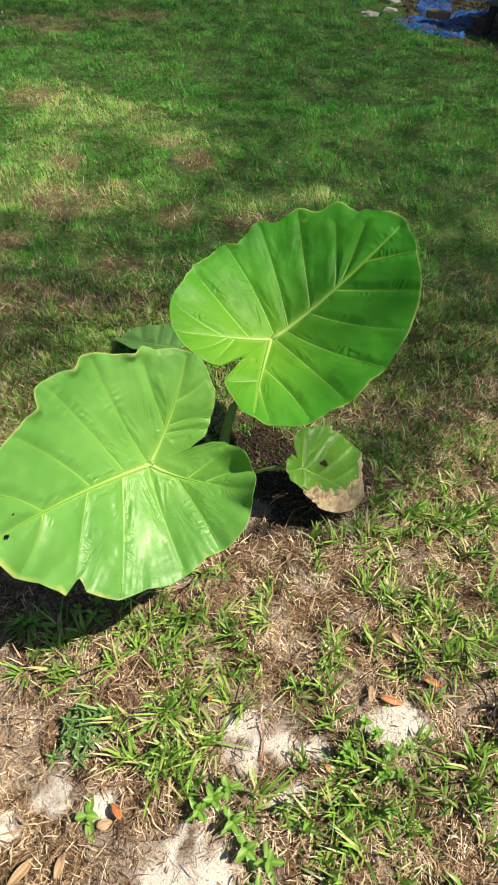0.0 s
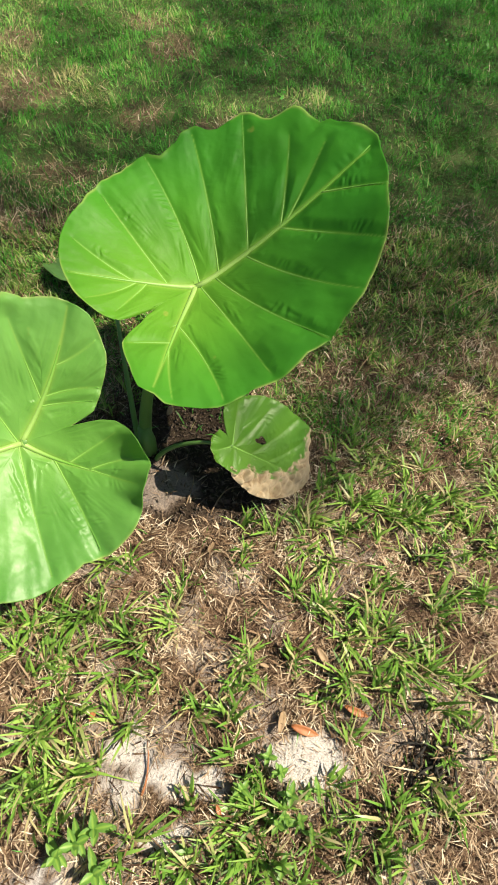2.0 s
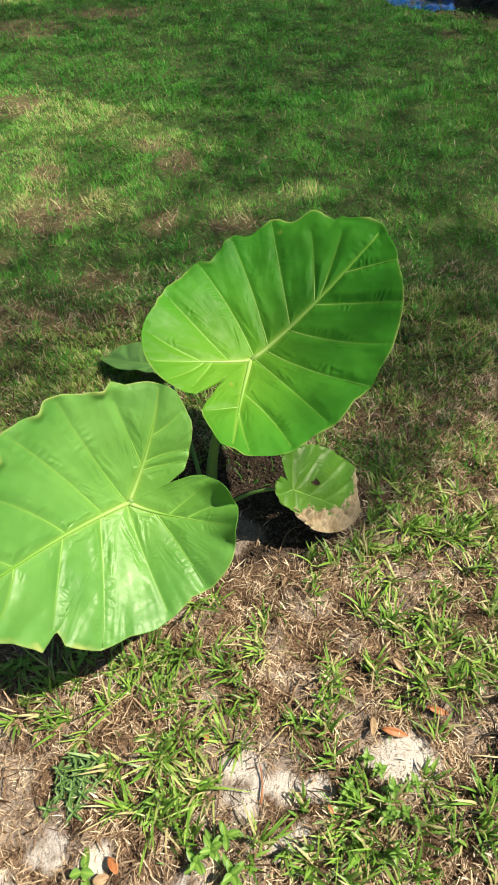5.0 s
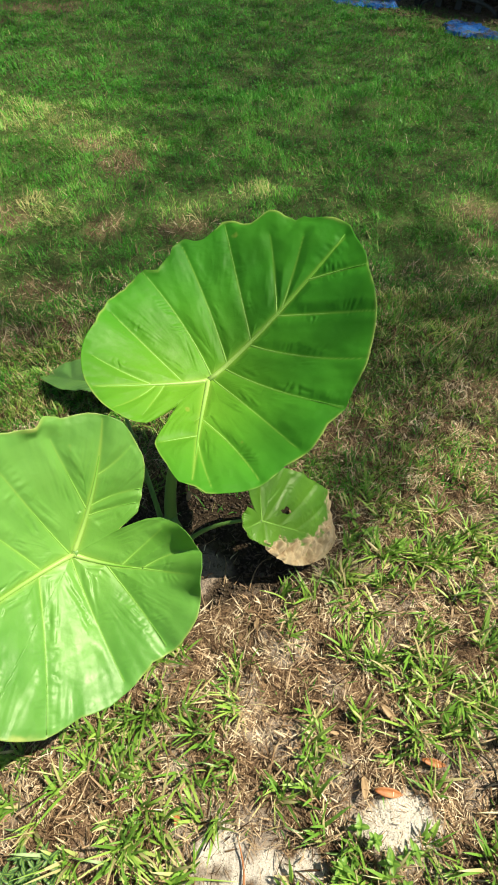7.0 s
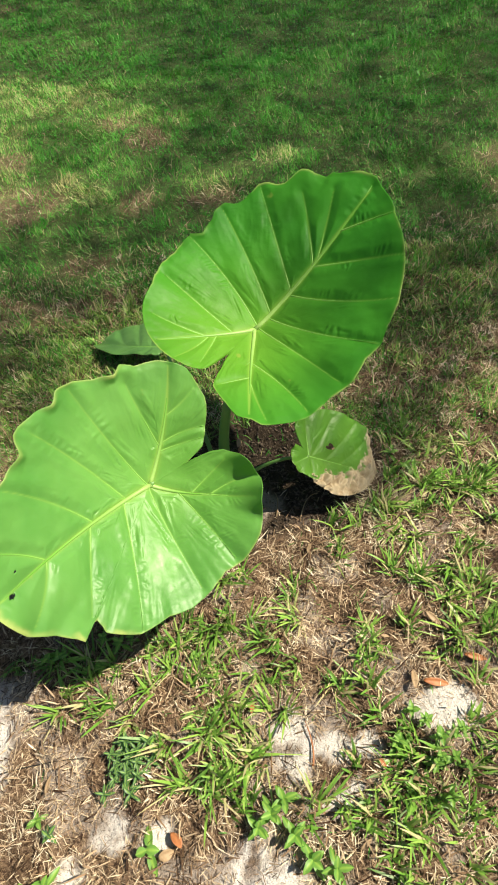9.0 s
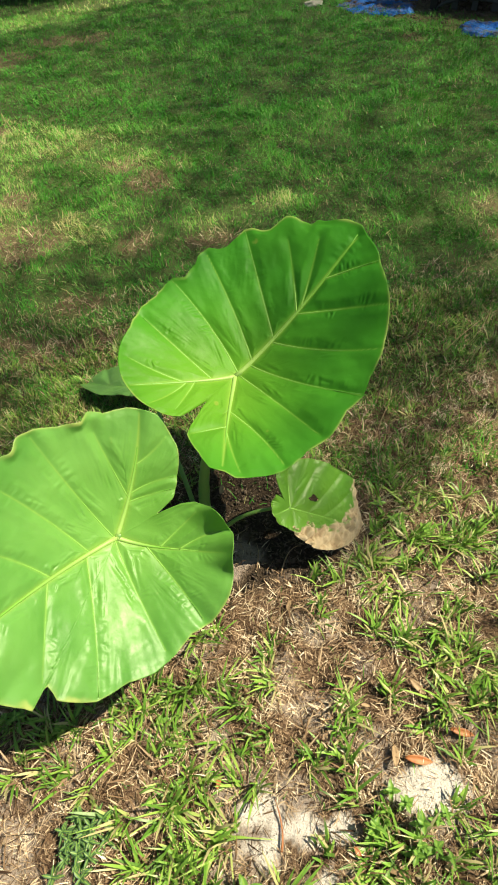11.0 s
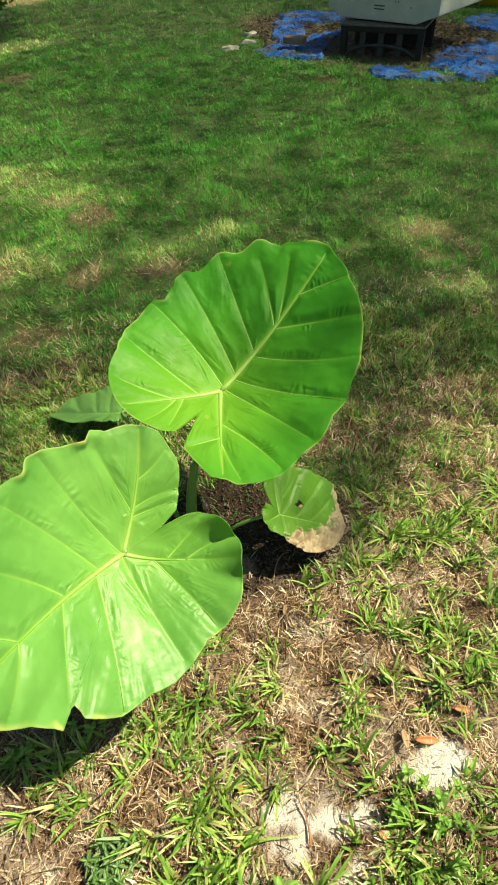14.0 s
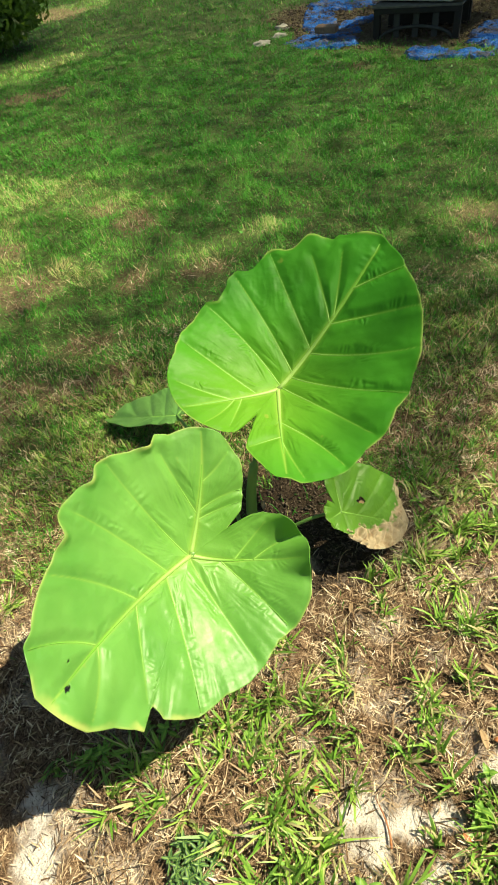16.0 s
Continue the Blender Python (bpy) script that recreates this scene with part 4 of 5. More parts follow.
stalk([(-0.07, 1.37, -0.03), (-0.10, 1.42, 0.2), (-0.02, 1.47, 0.4), world_of(shady)], 0.021, 0.008)
stalk([(-0.08, 1.36, -0.03), (-0.13, 1.30, 0.2), (-0.2, 1.2, 0.38), world_of(sunny)], 0.021, 0.008)
stalk([(-0.05, 1.35, -0.03), (-0.02, 1.32, 0.13), (0.09, 1.30, 0.2), world_of(small)], 0.0075, 0.0042)
stalk([(-0.10, 1.39, -0.03), (-0.12, 1.45, 0.16), (-0.19, 1.68, 0.24), world_of(low)], 0.009, 0.0045)
rod("sheath", [(-0.01, -0.01, -0.03), (-0.012, 0.0, 0.04), (-0.02, 0.008, 0.10)], [0.029, 0.027, 0.018], STALK, plant, "thick stalk sheaths at the soil", 12)


# ---- trees ----
def lit(x, y):
    """How open the leaf cover is above the sun's ray to each point of the ground, 0 to 1."""
    near = np.interp(x, [-4, -0.8, -0.5, -0.36, -0.2, 0.0, 0.12, 0.3, 0.39, 0.5, 0.62, 0.9, 1.15, 3.0, 8.0], [1.6, 1.7, 1.8, 1.42, 1.32, 1.25, 1.18, 1.13, 1.16, 1.26, 1.43, 1.68, 1.8, 1.7, 1.4])
    open_ = 1 - step(-0.12, 0.14, y - near + 0.24 * (fbm(x, y, 0.3, 81) - 0.5))
    open_ = np.maximum(open_, 0.95 * (1 - step(0.8, 1.1, np.hypot((x + 0.46) / 0.25, (y - 1.55) / 0.32))))
    open_ = np.maximum(open_, 0.72 * (1 - step(0.7, 1.2, np.hypot(x + 0.45, y - 2.05) / 0.26)))
    open_ = np.maximum(open_, 0.62 * (1 - step(0.75, 1.2, np.hypot((x + 0.10) / 0.48, (y - 1.62) / 0.38))))
    open_ = np.maximum(open_, sun_patch(x, y))
    return open_


def leaf_cloud(name, p, size, parent, material=None):
    """Many small flat leaves, one at each point."""
    n = len(p)
    a = rng.normal(0, 1, (n, 3))
    a /= np.linalg.norm(a, axis=1)[:, None]
    b = np.cross(a, rng.normal(0, 1, (n, 3)))
    b /= np.linalg.norm(b, axis=1)[:, None]
    l, w = rng.uniform(0.7, 1.3, (n, 1)) * size, rng.uniform(0.3, 0.5, (n, 1)) * size
    verts = np.stack([p - a * l, p + b * w, p + a * l, p - b * w], 1).reshape(-1, 3)
    tris = (np.arange(n) * 4)[:, None, None] + np.array([(0, 1, 2), (0, 2, 3)])[None]
    return piece(name, tri_mesh(name, verts, tris.reshape(-1, 3), smooth=False), material or CROWN, parent)


def blob(count, centre, spread):
    """Points filling an oval, thicker towards its skin."""
    p = rng.normal(0, 1, (count, 3))
    p /= np.linalg.norm(p, axis=1)[:, None]
    return p * rng.random((count, 1)) ** 0.45 * np.array(spread) + np.array(centre)


def tree(x, y, lean, height, girth, crowns, size, label):
    t = tagged(new("tree"), label, "tree")
    top = (x + lean[0], y + lean[1], height)
    line = bezier([(x, y, -0.1), (x + lean[0] * 0.3, y + lean[1] * 0.3, height * 0.35), (x + lean[0] * 0.7, y + lean[1] * 0.7, height * 0.7), top], 14)
    r = np.linspace(girth, girth * 0.55, 14)
    r[0], r[1] = girth * 1.35, girth * 1.1
    rod("trunk", line, r, BARK, t, sides=14)
    for centre, p in crowns:
        c = np.array(centre, float)
        rod("limb", bezier([top, (np.array(top) + c) / 2 + (0, 0, 0.5), c], 8), np.linspace(girth * 0.12, girth * 0.03, 8), BARK, t)
        leaf_cloud("crown", p, size, t)
    return t


tree(-2.56, 7.06, (-1.1, 0.6), 3.2, 0.080, [((-4.3, 8.6, 4.2), blob(700, (-4.3, 8.6, 4.2), (1.4, 1.4, 0.8)))], 0.09, "slim dark leaning tree trunk rising from the lawn")
# boughs of the oaks, out of view and added for shade: which oak, centre, spread
BOUGHS = [(0, (8.3, 0.7, 12.0), (3.4, 2.6, 0.8)), (0, (11.4, 1.3, 12.2), (3.2, 2.8, 0.8)), (0, (8.7, 3.5, 12.2), (3.4, 2.7, 0.8)), (0, (5.2, 2.6, 12.0), (2.4, 2.2, 0.7)),
          (1, (8.5, 6.6, 12.1), (3.5, 2.7, 0.8)), (1, (11.7, 5.3, 12.2), (3.4, 2.8, 0.8)), (1, (11.3, 8.9, 12.2), (3.6, 2.8, 0.8)), (1, (4.9, 5.8, 12.1), (2.8, 2.6, 0.8)),
          (2, (8.3, 10.1, 12.2), (3.8, 2.8, 0.8)), (2, (12.1, 12.7, 12.2), (3.8, 2.8, 0.8)), (2, (7.1, 13.5, 12.2), (3.8, 2.8, 0.8)), (2, (4.6, 9.8, 12.1), (3.0, 2.6, 0.8))]
clouds = [blob(int(1500 * spread[0] * spread[1] * math.pi), centre, spread) for _, centre, spread in BOUGHS]


def fall(p):
    """Where the sun throws each leaf's shadow."""
    k = p[:, 2] / SUN_WAY.z
    return p[:, 0] - SUN_WAY.x * k, p[:, 1] - SUN_WAY.y * k


fx, fy = fall(np.concatenate(clouds))
BIN = 0.4
lo = (fx.min(), fy.min())
thick = np.zeros((int((fx.max() - lo[0]) / BIN) + 3, int((fy.max() - lo[1]) / BIN) + 3))
np.add.at(thick, (((fx - lo[0]) / BIN).astype(int), ((fy - lo[1]) / BIN).astype(int)), 1 / BIN**2)
oaks = [[], [], []]
for (which, centre, spread), p in zip(BOUGHS, clouds):
    fx, fy = fall(p)
    have = thick[((fx - lo[0]) / BIN).astype(int), ((fy - lo[1]) / BIN).astype(int)]
    # leaf cover set place by place so the wanted shade falls on the ground
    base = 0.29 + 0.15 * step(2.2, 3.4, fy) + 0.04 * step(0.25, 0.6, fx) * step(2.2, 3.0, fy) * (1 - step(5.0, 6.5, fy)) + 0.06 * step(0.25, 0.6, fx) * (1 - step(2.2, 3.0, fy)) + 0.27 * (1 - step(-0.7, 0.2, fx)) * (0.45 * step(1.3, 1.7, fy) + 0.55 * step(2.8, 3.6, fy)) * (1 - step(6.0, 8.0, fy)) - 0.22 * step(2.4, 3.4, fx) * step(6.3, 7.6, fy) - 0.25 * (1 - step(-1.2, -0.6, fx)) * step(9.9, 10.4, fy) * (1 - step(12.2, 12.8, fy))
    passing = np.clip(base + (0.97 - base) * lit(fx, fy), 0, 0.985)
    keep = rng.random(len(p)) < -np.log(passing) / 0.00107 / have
    oaks[which].append((centre, p[keep]))
for (x, y, lean), crowns in zip(((10.0, -0.8, (0.4, 0.6)), (13.0, 6.0, (-0.6, 0.2)), (15.0, 13.0, (-0.8, -0.2))), oaks):
    tree(x, y, lean, 9.5, 0.26, crowns, 0.05, "tall oak out of view, added beside the lawn to shade it")

bush = tagged(new("bush"), "dark green leafy bush at the far edge of the lawn", "bush")
bush.location = (-1.95, 10.9, 0)
for k in range(6):
    r = random.Random(40 + k)
    a = k * 1.05
    rod("branch", bezier([(0.08 * math.cos(a), 0.08 * math.sin(a), -0.05), (0.2 * math.cos(a), 0.2 * math.sin(a), 0.4), (0.6 * math.cos(a), 0.5 * math.sin(a), r.uniform(0.6, 0.9))], 8), np.linspace(0.02, 0.005, 8), BARK, bush)
    leaf_cloud("foliage", blob(1300, (0.55 * math.cos(a), 0.42 * math.sin(a), r.uniform(0.4, 0.65)), (0.55, 0.5, 0.45)), 0.055, bush)


weeds = tagged(new("weeds"), "low green weeds round the foot of the slim trunk", "weeds")
weeds.location = (-2.62, 7.0, 0)
for k in range(4):
    a = k * 1.6
    rod("stem", [(0.1 * math.cos(a), 0.1 * math.sin(a), -0.03), (0.16 * math.cos(a), 0.16 * math.sin(a), 0.12), (0.22 * math.cos(a), 0.2 * math.sin(a), 0.22)], [0.006, 0.005, 0.003], BARK, weeds, sides=6)
    leaf_cloud("foliage", blob(130, (0.2 * math.cos(a), 0.18 * math.sin(a), 0.10), (0.2, 0.18, 0.09)), 0.024, weeds, WEED_BLUE)


# ---- bench, box, tarpaulin and rubble at the end of the lawn ----
def box_bm(sx, sy, sz, bevel=0.004):
    bm = bmesh.new()
    bmesh.ops.create_cube(bm, size=1)
    bmesh.ops.scale(bm, vec=(sx, sy, sz), verts=bm.verts)
    if bevel:
        bmesh.ops.bevel(bm, geom=bm.edges[:], offset=bevel, segments=1, affect="EDGES")
    return bm


def slab(name, size, centre, material, parent, label="", bevel=0.004):
    ob = part(name, box_bm(*size, bevel), material, parent, label)
    ob.location = centre
    return ob


bench = tagged(new("low_bench"), "low dark slatted wooden stand with an arched rail on the ground", "stand")
bench.matrix_world = pose(2.73, 7.62, float(ground_z(np.array(2.73), np.array(7.62))), 0, 0, -36.9)
for cx in (0.035, 0.905):
    for cy in (0.035, 0.70):
        slab("leg", (0.07, 0.07, 0.25), (cx, cy, 0.115), DARK_WOOD, bench)
slab("top_rail", (0.94, 0.05, 0.05), (0.47, 0.03, 0.262), DARK_WOOD, bench)
slab("top_rail", (0.94, 0.05, 0.05), (0.47, 0.70, 0.262), DARK_WOOD, bench)
slab("back_panel", (0.90, 0.02, 0.24), (0.47, 0.66, 0.12), DARK_WOOD, bench)
for cx in (0.25, 0.46, 0.67):
    slab("slat", (0.065, 0.02, 0.22), (cx, 0.05, 0.125), SLAT_WOOD, bench)
rod("arch", [(0.47 + 0.40 * math.cos(a), 0.02, 0.0 + 0.12 * math.sin(a)) for a in np.linspace(math.pi, 0, 15)], [0.016] * 15, SLAT_WOOD, bench)
slab("top_board", (0.96, 0.72, 0.022), (0.46, 0.37, 0.298), GREY_BOARD, bench, "grey weathered top board")

crate = tagged(new("white_metal_box"), "weathered white metal box with cut lower corners on the dark stand", "box")
crate.matrix_world = pose(2.824, 7.86, 0.315, 0, 0, -52.6)
bm = bmesh.new()
front = [bm.verts.new(p) for p in ((0, 0, 0), (0.93, 0, 0), (1.18, 0, 0.09), (1.15, 0.03, 0.52), (-0.17, 0.03, 0.52), (-0.20, 0, 0.09))]
f = bm.faces.new(front)
ret = bmesh.ops.extrude_face_region(bm, geom=[f])
bmesh.ops.translate(bm, vec=(0, 1.35, 0), verts=[v for v in ret["geom"] if isinstance(v, bmesh.types.BMVert)])
bmesh.ops.recalc_face_normals(bm, faces=bm.faces)
bmesh.ops.bevel(bm, geom=bm.edges[:], offset=0.008, segments=2, affect="EDGES")
part("body", bm, WHITE_METAL, crate)
for k in range(2):
    slab("label_bar", (0.13, 0.004, 0.012), (0.47, 0.004, 0.105 + 0.03 * k), MARK, crate, bevel=0)
for cx in (0.30, 0.335, 0.66, 0.695):
    slab("slot", (0.010, 0.004, 0.028), (cx, 0.010, 0.175), MARK, crate, bevel=0)
for cx, cz in ((0.08, 0.16), (0.85, 0.14)):
    slab("screw", (0.014, 0.008, 0.014), (cx, 0.008, cz), MARK, crate, bevel=0.003)


def tarp(cx, cy, lx, ly, turn, seed):
    k = 80
    a, b = np.meshgrid(np.linspace(-1, 1, k), np.linspace(-1, 1, k), indexing="ij")
    q = np.sqrt(1 - b * b / 2), np.sqrt(1 - a * a / 2)
    u, v = a * q[0], b * q[1]
    th = np.arctan2(v, u)
    grow = 0.55 + 0.5 * fbm(np.cos(th) * 2 + seed, np.sin(th) * 2 + seed, 1.0, seed) + 0.45 * fbm(np.cos(th) * 2 + seed, np.sin(th) * 2 + seed, 0.28, seed + 1, 4)
    u, v = u * grow * lx, v * grow * ly
    c, s = math.cos(radians(turn)), math.sin(radians(turn))
    x, y = cx + u * c - v * s, cy + u * s + v * c
    ridge = np.abs(fbm(x, y, 0.22, seed + 4, 4) - 0.5)
    z = ground_z(x, y) + 0.014 + 0.025 * (0.2 - ridge).clip(0) / 0.2 + (fbm(x, y, 0.30, 17, 5) - 0.5) * 0.028 + (0.12 - np.abs(fbm(x, y, 0.16, 18, 2) - 0.5)) * 0.035
    z -= 0.03 * step(0.86, 1.0, np.hypot(a * q[0], b * q[1]))
    verts = np.stack([x - cx, y - cy, z], -1).reshape(-1, 3)
    tris = grid_tris(k, k)
    ob = piece("tarpaulin", tri_mesh("tarpaulin", verts, tris), TARP)
    ob.location = (cx, cy, 0)
    tagged(ob, "crumpled torn blue plastic tarpaulin lying on the dirt", "tarpaulin", "torn blue tarpaulins")


for k, row in enumerate(((2.60, 9.25, 0.95, 0.24, 73), (3.2, 9.95, 0.50, 0.42, -50), (2.57, 8.42, 0.32, 0.24, -58), (2.26, 8.05, 0.44, 0.32, -58), (2.90, 8.62, 0.32, 0.14, 30), (2.97, 6.67, 0.30, 0.20, -58),
                         (3.28, 6.38, 0.22, 0.18, -50), (4.1, 6.85, 0.80, 0.50, 60), (5.35, 8.4, 0.62, 0.5, 60), (3.70, 6.25, 0.22, 0.15, -30))):
    tarp(*row, 90 + k)

brick = part("brick", box_bm(0.26, 0.12, 0.07, 0.008), CLAY, None)
brick.matrix_world = pose(2.34, 8.10, 0.09, 4, 0, -40)
tagged(brick, "brown brick lying on the blue tarpaulin", "brick")


def stone(x, y, size, seed):
    bm = bmesh.new()
    bmesh.ops.create_icosphere(bm, subdivisions=3, radius=1)
    for v in bm.verts:
        d = 1 + 0.5 * (noise.noise(v.co * 1.3 + Vector((seed, 0, 0)))) + 0.15 * noise.noise(v.co * 4)
        v.co = Vector((v.co.x * size[0], v.co.y * size[1], max(v.co.z, -0.4) * size[2])) * d
    ob = part("stone", bm, LIMESTONE, None, smooth=True)
    ob.location = (x, y, float(ground_z(np.array(x), np.array(y))) + size[2] * 0.25)
    tagged(ob, "pale rough stone half sunk in the grass", "stone", "pale stones")


stone(1.62, 8.5, (0.11, 0.08, 0.035), 1)
stone(1.92, 8.72, (0.09, 0.07, 0.035), 2)
stone(2.05, 9.1, (0.09, 0.07, 0.04), 3)

tub = tagged(new("yellow_tub"), "yellow plastic tub standing on the ground behind the box", "tub")
tub.location = (6.2, 9.9, float(ground_z(np.array(6.2), np.array(9.9))))
bm = bmesh.new()
bmesh.ops.create_cone(bm, cap_ends=True, segments=40, radius1=0.42, radius2=0.52, depth=0.5)
bmesh.ops.translate(bm, vec=(0, 0, 0.25), verts=bm.verts)
bmesh.ops.bevel(bm, geom=[e for e in bm.edges if len(e.link_faces) == 2 and e.calc_face_angle() > 1], offset=0.03, segments=3, affect="EDGES")
part("body", bm, YELLOW, tub, smooth=True)
rod("rim", [(0.53 * math.cos(a), 0.53 * math.sin(a), 0.49) for a in np.linspace(0, 6.283, 40)], [0.02] * 40, YELLOW, tub)

# bark chips on the dark soil round the plant
x, y = scatter(-0.35, 0.45, 1.08, 1.72, 5200, lambda x, y: mould(x, y))
n = len(x)
c = np.stack([x, y, ground_z(x, y) + 0.003], -1)
rv = c[:, None] + rng.normal(0, 1, (n, 4, 3)) * rng.uniform(0.0015, 0.006, (n, 1, 1)) * np.array([1, 1, 0.6])
tagged(piece("bark_chips", tri_mesh("bark_chips", rv.reshape(-1, 3), ((np.arange(n) * 4)[:, None, None] + np.array([(0, 1, 2), (0, 2, 3), (0, 3, 1), (1, 3, 2)])).reshape(-1, 3), smooth=False), RUBBLE),
       "dark crumbled bark and soil round the plant", "mulch", kind="stuff")

# rubble under and round the stand
x, y = scatter(2.0, 5.6, 6.4, 10.6, 14000, lambda x, y: spots(x, y, DIRT))
n = len(x)
c = np.stack([x, y, ground_z(x, y) + rng.uniform(0.006, 0.03, n)], -1)
rv = c[:, None] + rng.normal(0, 1, (n, 4, 3)) * rng.uniform(0.004, 0.02, (n, 1, 1)) * np.array([1, 1, 0.4])
tagged(piece("rubble", tri_mesh("rubble", rv.reshape(-1, 3), ((np.arange(n) * 4)[:, None, None] + np.array([(0, 1, 2), (0, 2, 3), (0, 3, 1), (1, 3, 2)])).reshape(-1, 3), smooth=False), RUBBLE),
       "brown bark, dirt and broken rubble round the stand", "rubble", kind="stuff")


# ---- small things on the ground ----
def blade_shape(length, width, fold, droop, rows=9, lobes=0.0):
    """A pointed leaf along +x from the origin, folded on its midrib."""
    t = np.linspace(0, 1, rows)
    half = width * 0.5 * np.sin(np.pi * np.clip(t * 0.92 + 0.06, 0, 1)) ** 0.8 * (1 + lobes * np.sin(t * 22))
    verts = []
    for a, h in zip(t, half):
        z = -droop * a * a * length
        verts += [(a * length, -h, z + fold * h), (a * length, -h * 0.5, z + fold * h * 0.42), (a * length, 0, z), (a * length, h * 0.5, z + fold * h * 0.42), (a * length, h, z + fold * h)]
    return np.array(verts), grid_tris(rows, 5)


def fallen(x, y, length, width, turn, material, label, tilt=(0, 0), fold=0.5):
    v, t = blade_shape(length, width, fold, 0.25)
    v[:, 0] -= length / 2
    me = tri_mesh("fallen_leaf", v, t, {"vein": np.zeros(len(v)), "rim": np.zeros(len(v)), "dry": np.ones(len(v)), "heart": np.zeros(len(v))})
    ob = piece("fallen_leaf", me, material)
    ob.matrix_world = pose(x, y, float(ground_z(np.array(x), np.array(y))) + 0.023, tilt[0], tilt[1], turn)
    thick = ob.modifiers.new("thickness", "SOLIDIFY")
    thick.thickness = 0.0006
    tagged(ob, label, "fallen leaf", "fallen leaves")


fallen(0.505, 0.68, 0.062, 0.018, -22, RUSSET, "russet fallen oak leaf on the straw", (20, 4))
fallen(0.383, 0.636, 0.066, 0.020, -18, RUSSET, "russet fallen oak leaf on the straw", (15, -3))
fallen(0.330, 0.655, 0.055, 0.018, 75, TAN, "pale tan fallen leaf on the straw", (10, 3))
fallen(0.432, 0.80, 0.052, 0.018, -55, TAN, "pale tan fallen leaf on the straw", (12, 5))
fallen(0.30, 1.42, 0.05, 0.02, 60, TAN, "pale tan fallen leaf on dark soil", (8, 5))
fallen(-0.02, 1.52, 0.05, 0.02, 70, TAN, "pale tan fallen leaf on dark soil", (30, 5))
fallen(-0.335, 0.375, 0.035, 0.024, 10, TAN, "curled tan fallen leaf on the straw", (20, 0))
fallen(-0.31, 0.40, 0.04, 0.022, 120, RUSSET, "curled russet fallen leaf on the straw", (25, 0))
fallen(-0.50, 0.29, 0.07, 0.022, 50, TAN, "curled brown dead leaf on the straw", (14, 8), 1.2)
fallen(-0.42, 0.30, 0.05, 0.02, 80, TAN, "narrow tan dead leaf on the straw", (12, 5))
for k in range(16):
    r = random.Random(300 + k)
    fallen(r.uniform(-0.85, 0.9), r.uniform(0.15, 1.1), r.uniform(0.025, 0.05), r.uniform(0.008, 0.014), r.uniform(0, 360), r.choice((TAN, TAN, TAN, RUSSET)),
           "small dry fallen leaf among the straw", (r.uniform(-15, 15), r.uniform(-10, 10)))


def weed(x, y, height, leaves, size, material, seed, label, spread=0.9, turn=None, wide=0.36):
    """A seedling: an upright stem with pairs of pointed leaves."""
    r = random.Random(seed)
    w = tagged(new("weed_seedling"), label, "weed", "broad-leaved weeds")
    w.matrix_world = pose(x, y, float(ground_z(np.array(x), np.array(y))), r.uniform(-8, 8), r.uniform(-8, 8), r.uniform(0, 360) if turn is None else turn)
    rod("stem", [(0, 0, -0.01), (0.002, 0, height * 0.5), (0, 0.002, height)], [0.002, 0.0017, 0.0012], STALK, w, sides=6)
    for k in range(leaves):
        level = k // 2 / max(1, (leaves - 1) // 2)
        v, t = blade_shape(size * 0.82 * (1.1 - 0.45 * level) * r.uniform(0.75, 1.15), size * wide, 0.3, r.uniform(0.1, 0.5))
        me = tri_mesh("leaf", v, t, {"vein": np.tile([0, 0, 0.8, 0, 0], len(v) // 5), "rim": np.zeros(len(v)), "dry": np.zeros(len(v)), "heart": np.zeros(len(v))})
        leaf = piece("leaf", me, material, w)
        leaf.matrix_local = pose(0, 0, height * (0.35 + 0.65 * level), 0, -(10 + 35 * level) * spread, (k % 2) * 180 + (k // 2) * 90 + r.uniform(-15, 15))
    return w


weed(-0.37, 0.385, 0.04, 4, 0.058, WEED, 1, "bright green four-leaved weed seedling in the straw", 0.35, 95)
weed(-0.64, 0.485, 0.04, 6, 0.032, WEED, 2, "bright green weed seedling in the straw")
weed(-0.60, 0.45, 0.03, 6, 0.03, WEED_BLUE, 3, "blue-green weed seedling in the straw")
for k, (wx, wy, wh, wn, ws) in enumerate(((-0.62, 0.33, 0.10, 10, 0.05), (-0.68, 0.31, 0.08, 8, 0.055), (-0.62, 0.27, 0.06, 8, 0.08), (-0.70, 0.25, 0.06, 8, 0.06), (-0.60, 0.36, 0.07, 8, 0.04))):
    weed(wx, wy, wh, wn, ws, WEED, 10 + k, "green weed with pointed leaves in the straw")
for k, (wx, wy, wh, wn, ws) in enumerate(((-0.05, 0.44, 0.06, 8, 0.045), (-0.12, 0.40, 0.05, 8, 0.04), (-0.08, 0.42, 0.07, 8, 0.042), (-0.04, 0.37, 0.06, 8, 0.045), (-0.01, 0.32, 0.06, 8, 0.048), (0.04, 0.30, 0.05, 6, 0.045),
                                          (0.01, 0.25, 0.03, 6, 0.04), (0.24, 0.51, 0.06, 8, 0.035), (0.30, 0.58, 0.05, 8, 0.032), (0.35, 0.51, 0.05, 8, 0.035), (0.32, 0.55, 0.05, 8, 0.03))):
    weed(wx, wy, wh, wn, ws, WEED, 30 + k, "green weed with pointed leaves beside pale sand")
for k in range(10):
    r = random.Random(500 + k)
    weed(r.uniform(0.2, 0.46), r.uniform(0.36, 0.53), r.uniform(0.03, 0.06), 6, r.uniform(0.025, 0.035), WEED, 60 + k, "light green broad-leaved weed among grass")
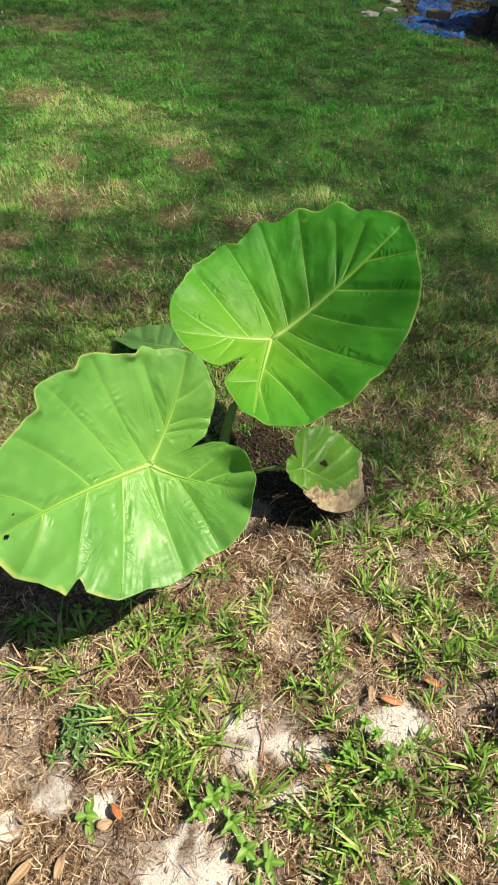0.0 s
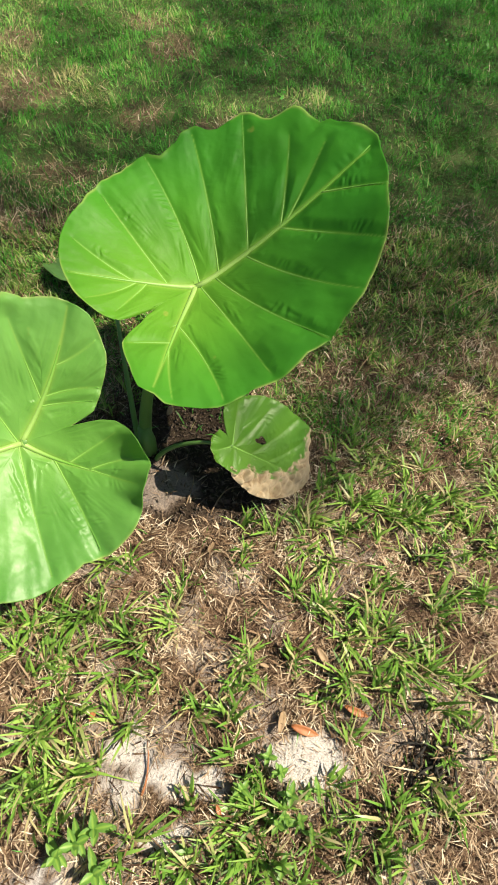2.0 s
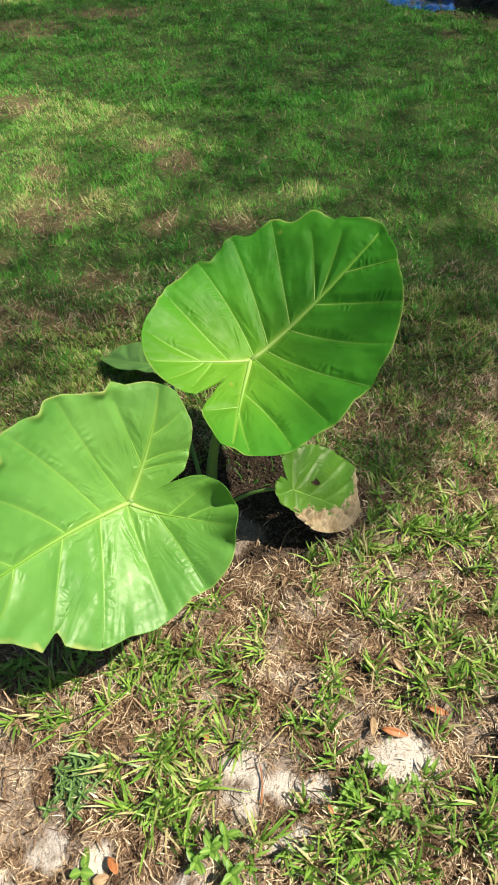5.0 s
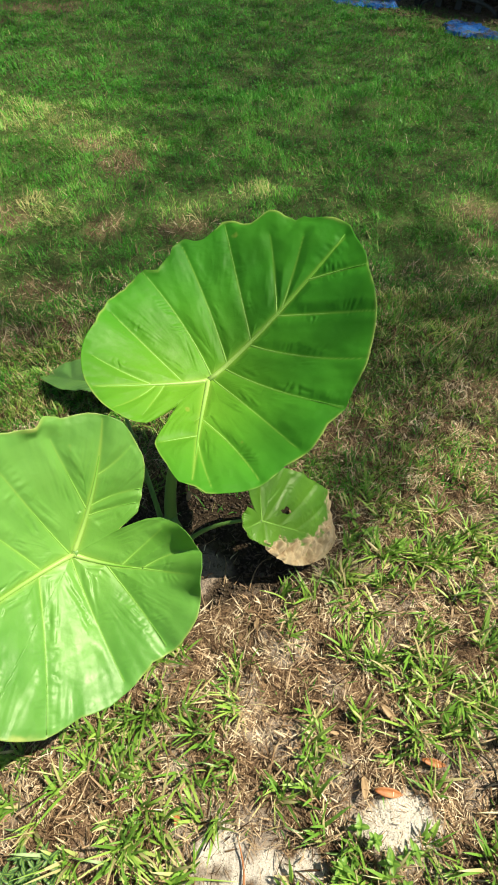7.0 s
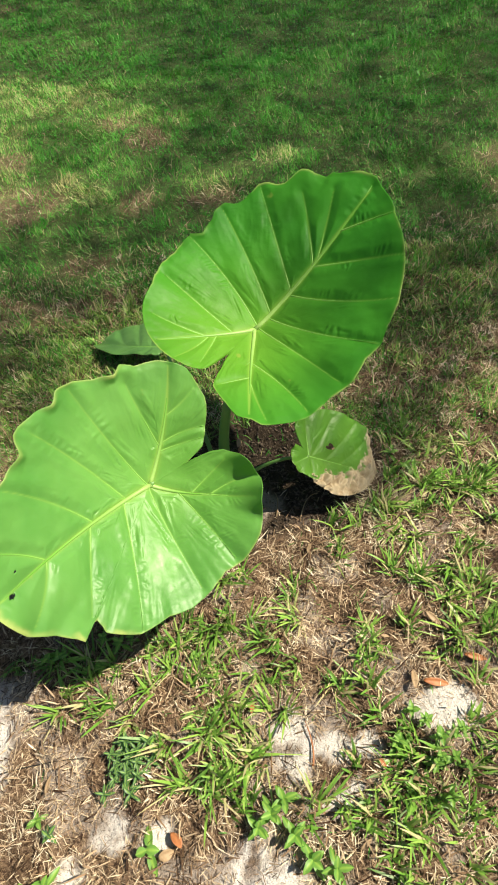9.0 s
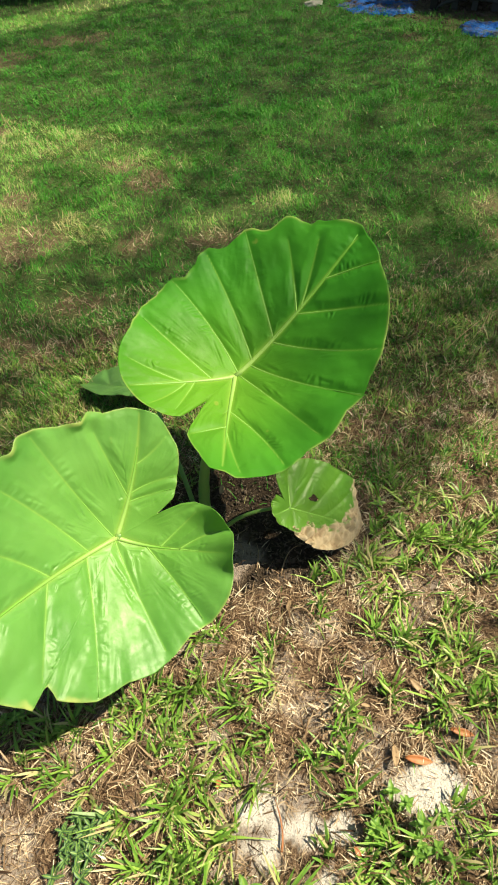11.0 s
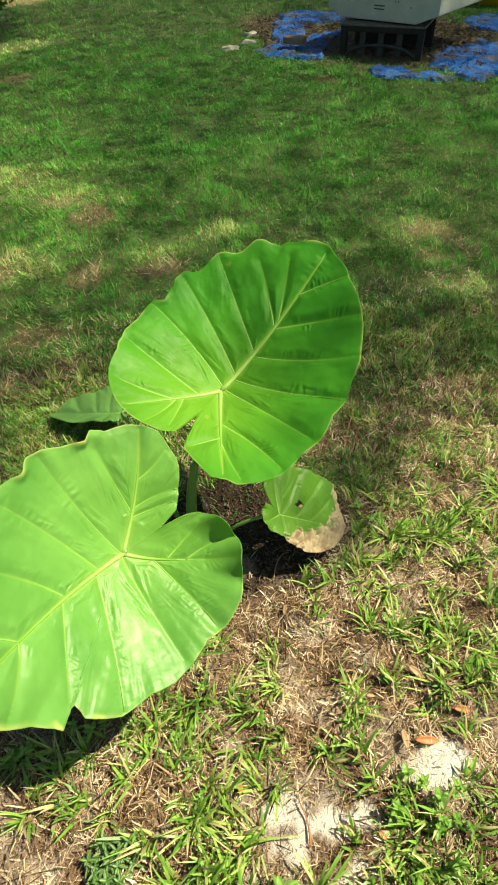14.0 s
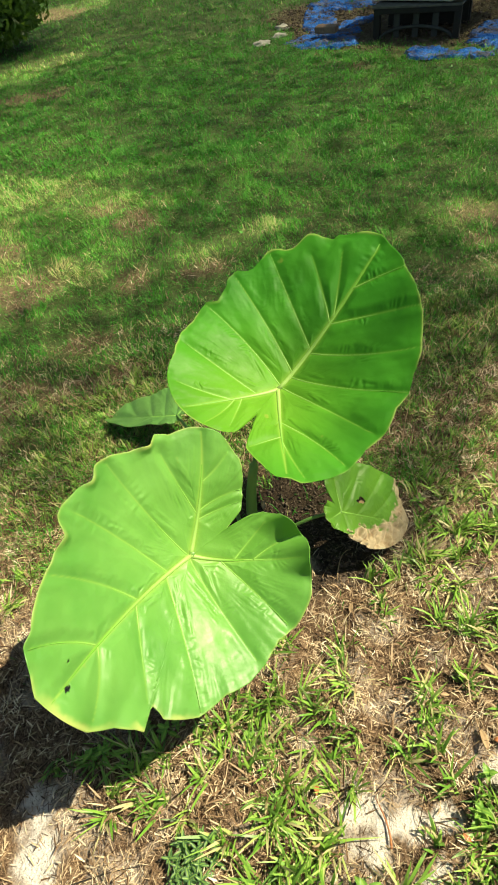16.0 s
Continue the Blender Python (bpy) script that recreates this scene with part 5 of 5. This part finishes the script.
for k in range(5):
    r = random.Random(600 + k)
    weed(0.62 + r.uniform(-0.16, 0.16), 1.27 + r.uniform(-0.1, 0.12), r.uniform(0.03, 0.06), 6, r.uniform(0.03, 0.045), WEED, 90 + k, "green broad-leaved weed in tree shade")
for k in range(26):
    r = random.Random(700 + k)
    weed(-0.42 + r.gauss(0, 0.04), 0.565 + r.gauss(0, 0.034), r.uniform(0.015, 0.04), 12, r.uniform(0.026, 0.042), WEED_BLUE, 110 + k, "blue-green low weed clump in the straw", wide=0.2)
for k in range(10):
    r = random.Random(800 + k)
    weed(-0.45 + r.uniform(-0.2, 0.25), 0.86 + r.uniform(-0.06, 0.08), r.uniform(0.03, 0.05), 6, r.uniform(0.025, 0.04), WEED, 140 + k, "green broad-leaved weed under the big leaf")


def twig(points, radius, label, material=BARK):
    pts = [(x, y, float(ground_z(np.array(x), np.array(y))) + z) for x, y, z in points]
    v, t = tube(bezier(pts, 10), np.linspace(radius, radius * 0.4, 10), 6)
    ob = piece("twig", tri_mesh("twig", v, t), material)
    tagged(ob, label, "twig", "twigs")


twig([(0.13, 1.17, 0.004), (0.16, 1.25, 0.05), (0.21, 1.27, 0.01)], 0.002, "thin grey root curling over dark soil", TAN)
twig([(0.06, 1.2, 0.004), (0.08, 1.26, 0.04), (0.07, 1.3, 0.01)], 0.002, "thin grey root curling over dark soil", TAN)
twig([(0.55, 1.66, 0.01), (0.60, 1.76, 0.05), (0.68, 1.86, 0.03)], 0.002, "long pale dry grass stalk leaning on the lawn", TAN)
twig([(0.92, 2.04, 0.03), (1.10, 2.18, 0.07), (1.27, 2.28, 0.05)], 0.002, "long pale dry grass stalk leaning on the lawn", TAN)
twig([(0.03, 0.50, 0.01), (0.045, 0.54, 0.012), (0.03, 0.60, 0.01)], 0.003, "short brown twig on pale sand", RUSSET)
twig([(-0.22, 0.22, 0.006), (-0.16, 0.24, 0.01), (-0.12, 0.20, 0.005)], 0.003, "short brown twig on pale sand", BARK)
twig([(-0.75, 0.60, 0.006), (-0.62, 0.61, 0.015), (-0.52, 0.60, 0.006)], 0.0018, "thin brown twig lying on straw", BARK)


twig([(-2.50, 6.97, 0.0), (-2.58, 7.0, 0.2), (-2.72, 7.02, 0.42)], 0.008, "pale dry stem leaning against the slim trunk", TAN)
twig([(-2.56, 6.95, 0.0), (-2.60, 6.98, 0.12), (-2.66, 7.0, 0.26)], 0.006, "pale dry stem leaning against the slim trunk", TAN)


clump = tagged(new("dead_root_clump"), "dark tangled dead roots lying on the straw", "roots")
clump.location = (0.67, 0.59, float(ground_z(np.array(0.67), np.array(0.59))))
for k in range(18):
    r = random.Random(900 + k)
    a = r.uniform(0, 6.283)
    p0 = (r.gauss(0, 0.02), r.gauss(0, 0.02), r.uniform(0.0, 0.03))
    p1 = (p0[0] + math.cos(a) * 0.05, p0[1] + math.sin(a) * 0.05, r.uniform(0.02, 0.06))
    p2 = (p0[0] + math.cos(a + 0.6) * r.uniform(0.07, 0.13), p0[1] + math.sin(a + 0.6) * r.uniform(0.07, 0.13), 0.004)
    rod("rootlet", bezier((p0, p1, p2), 8), np.linspace(0.004, 0.001, 8), BARK, clump, sides=5)
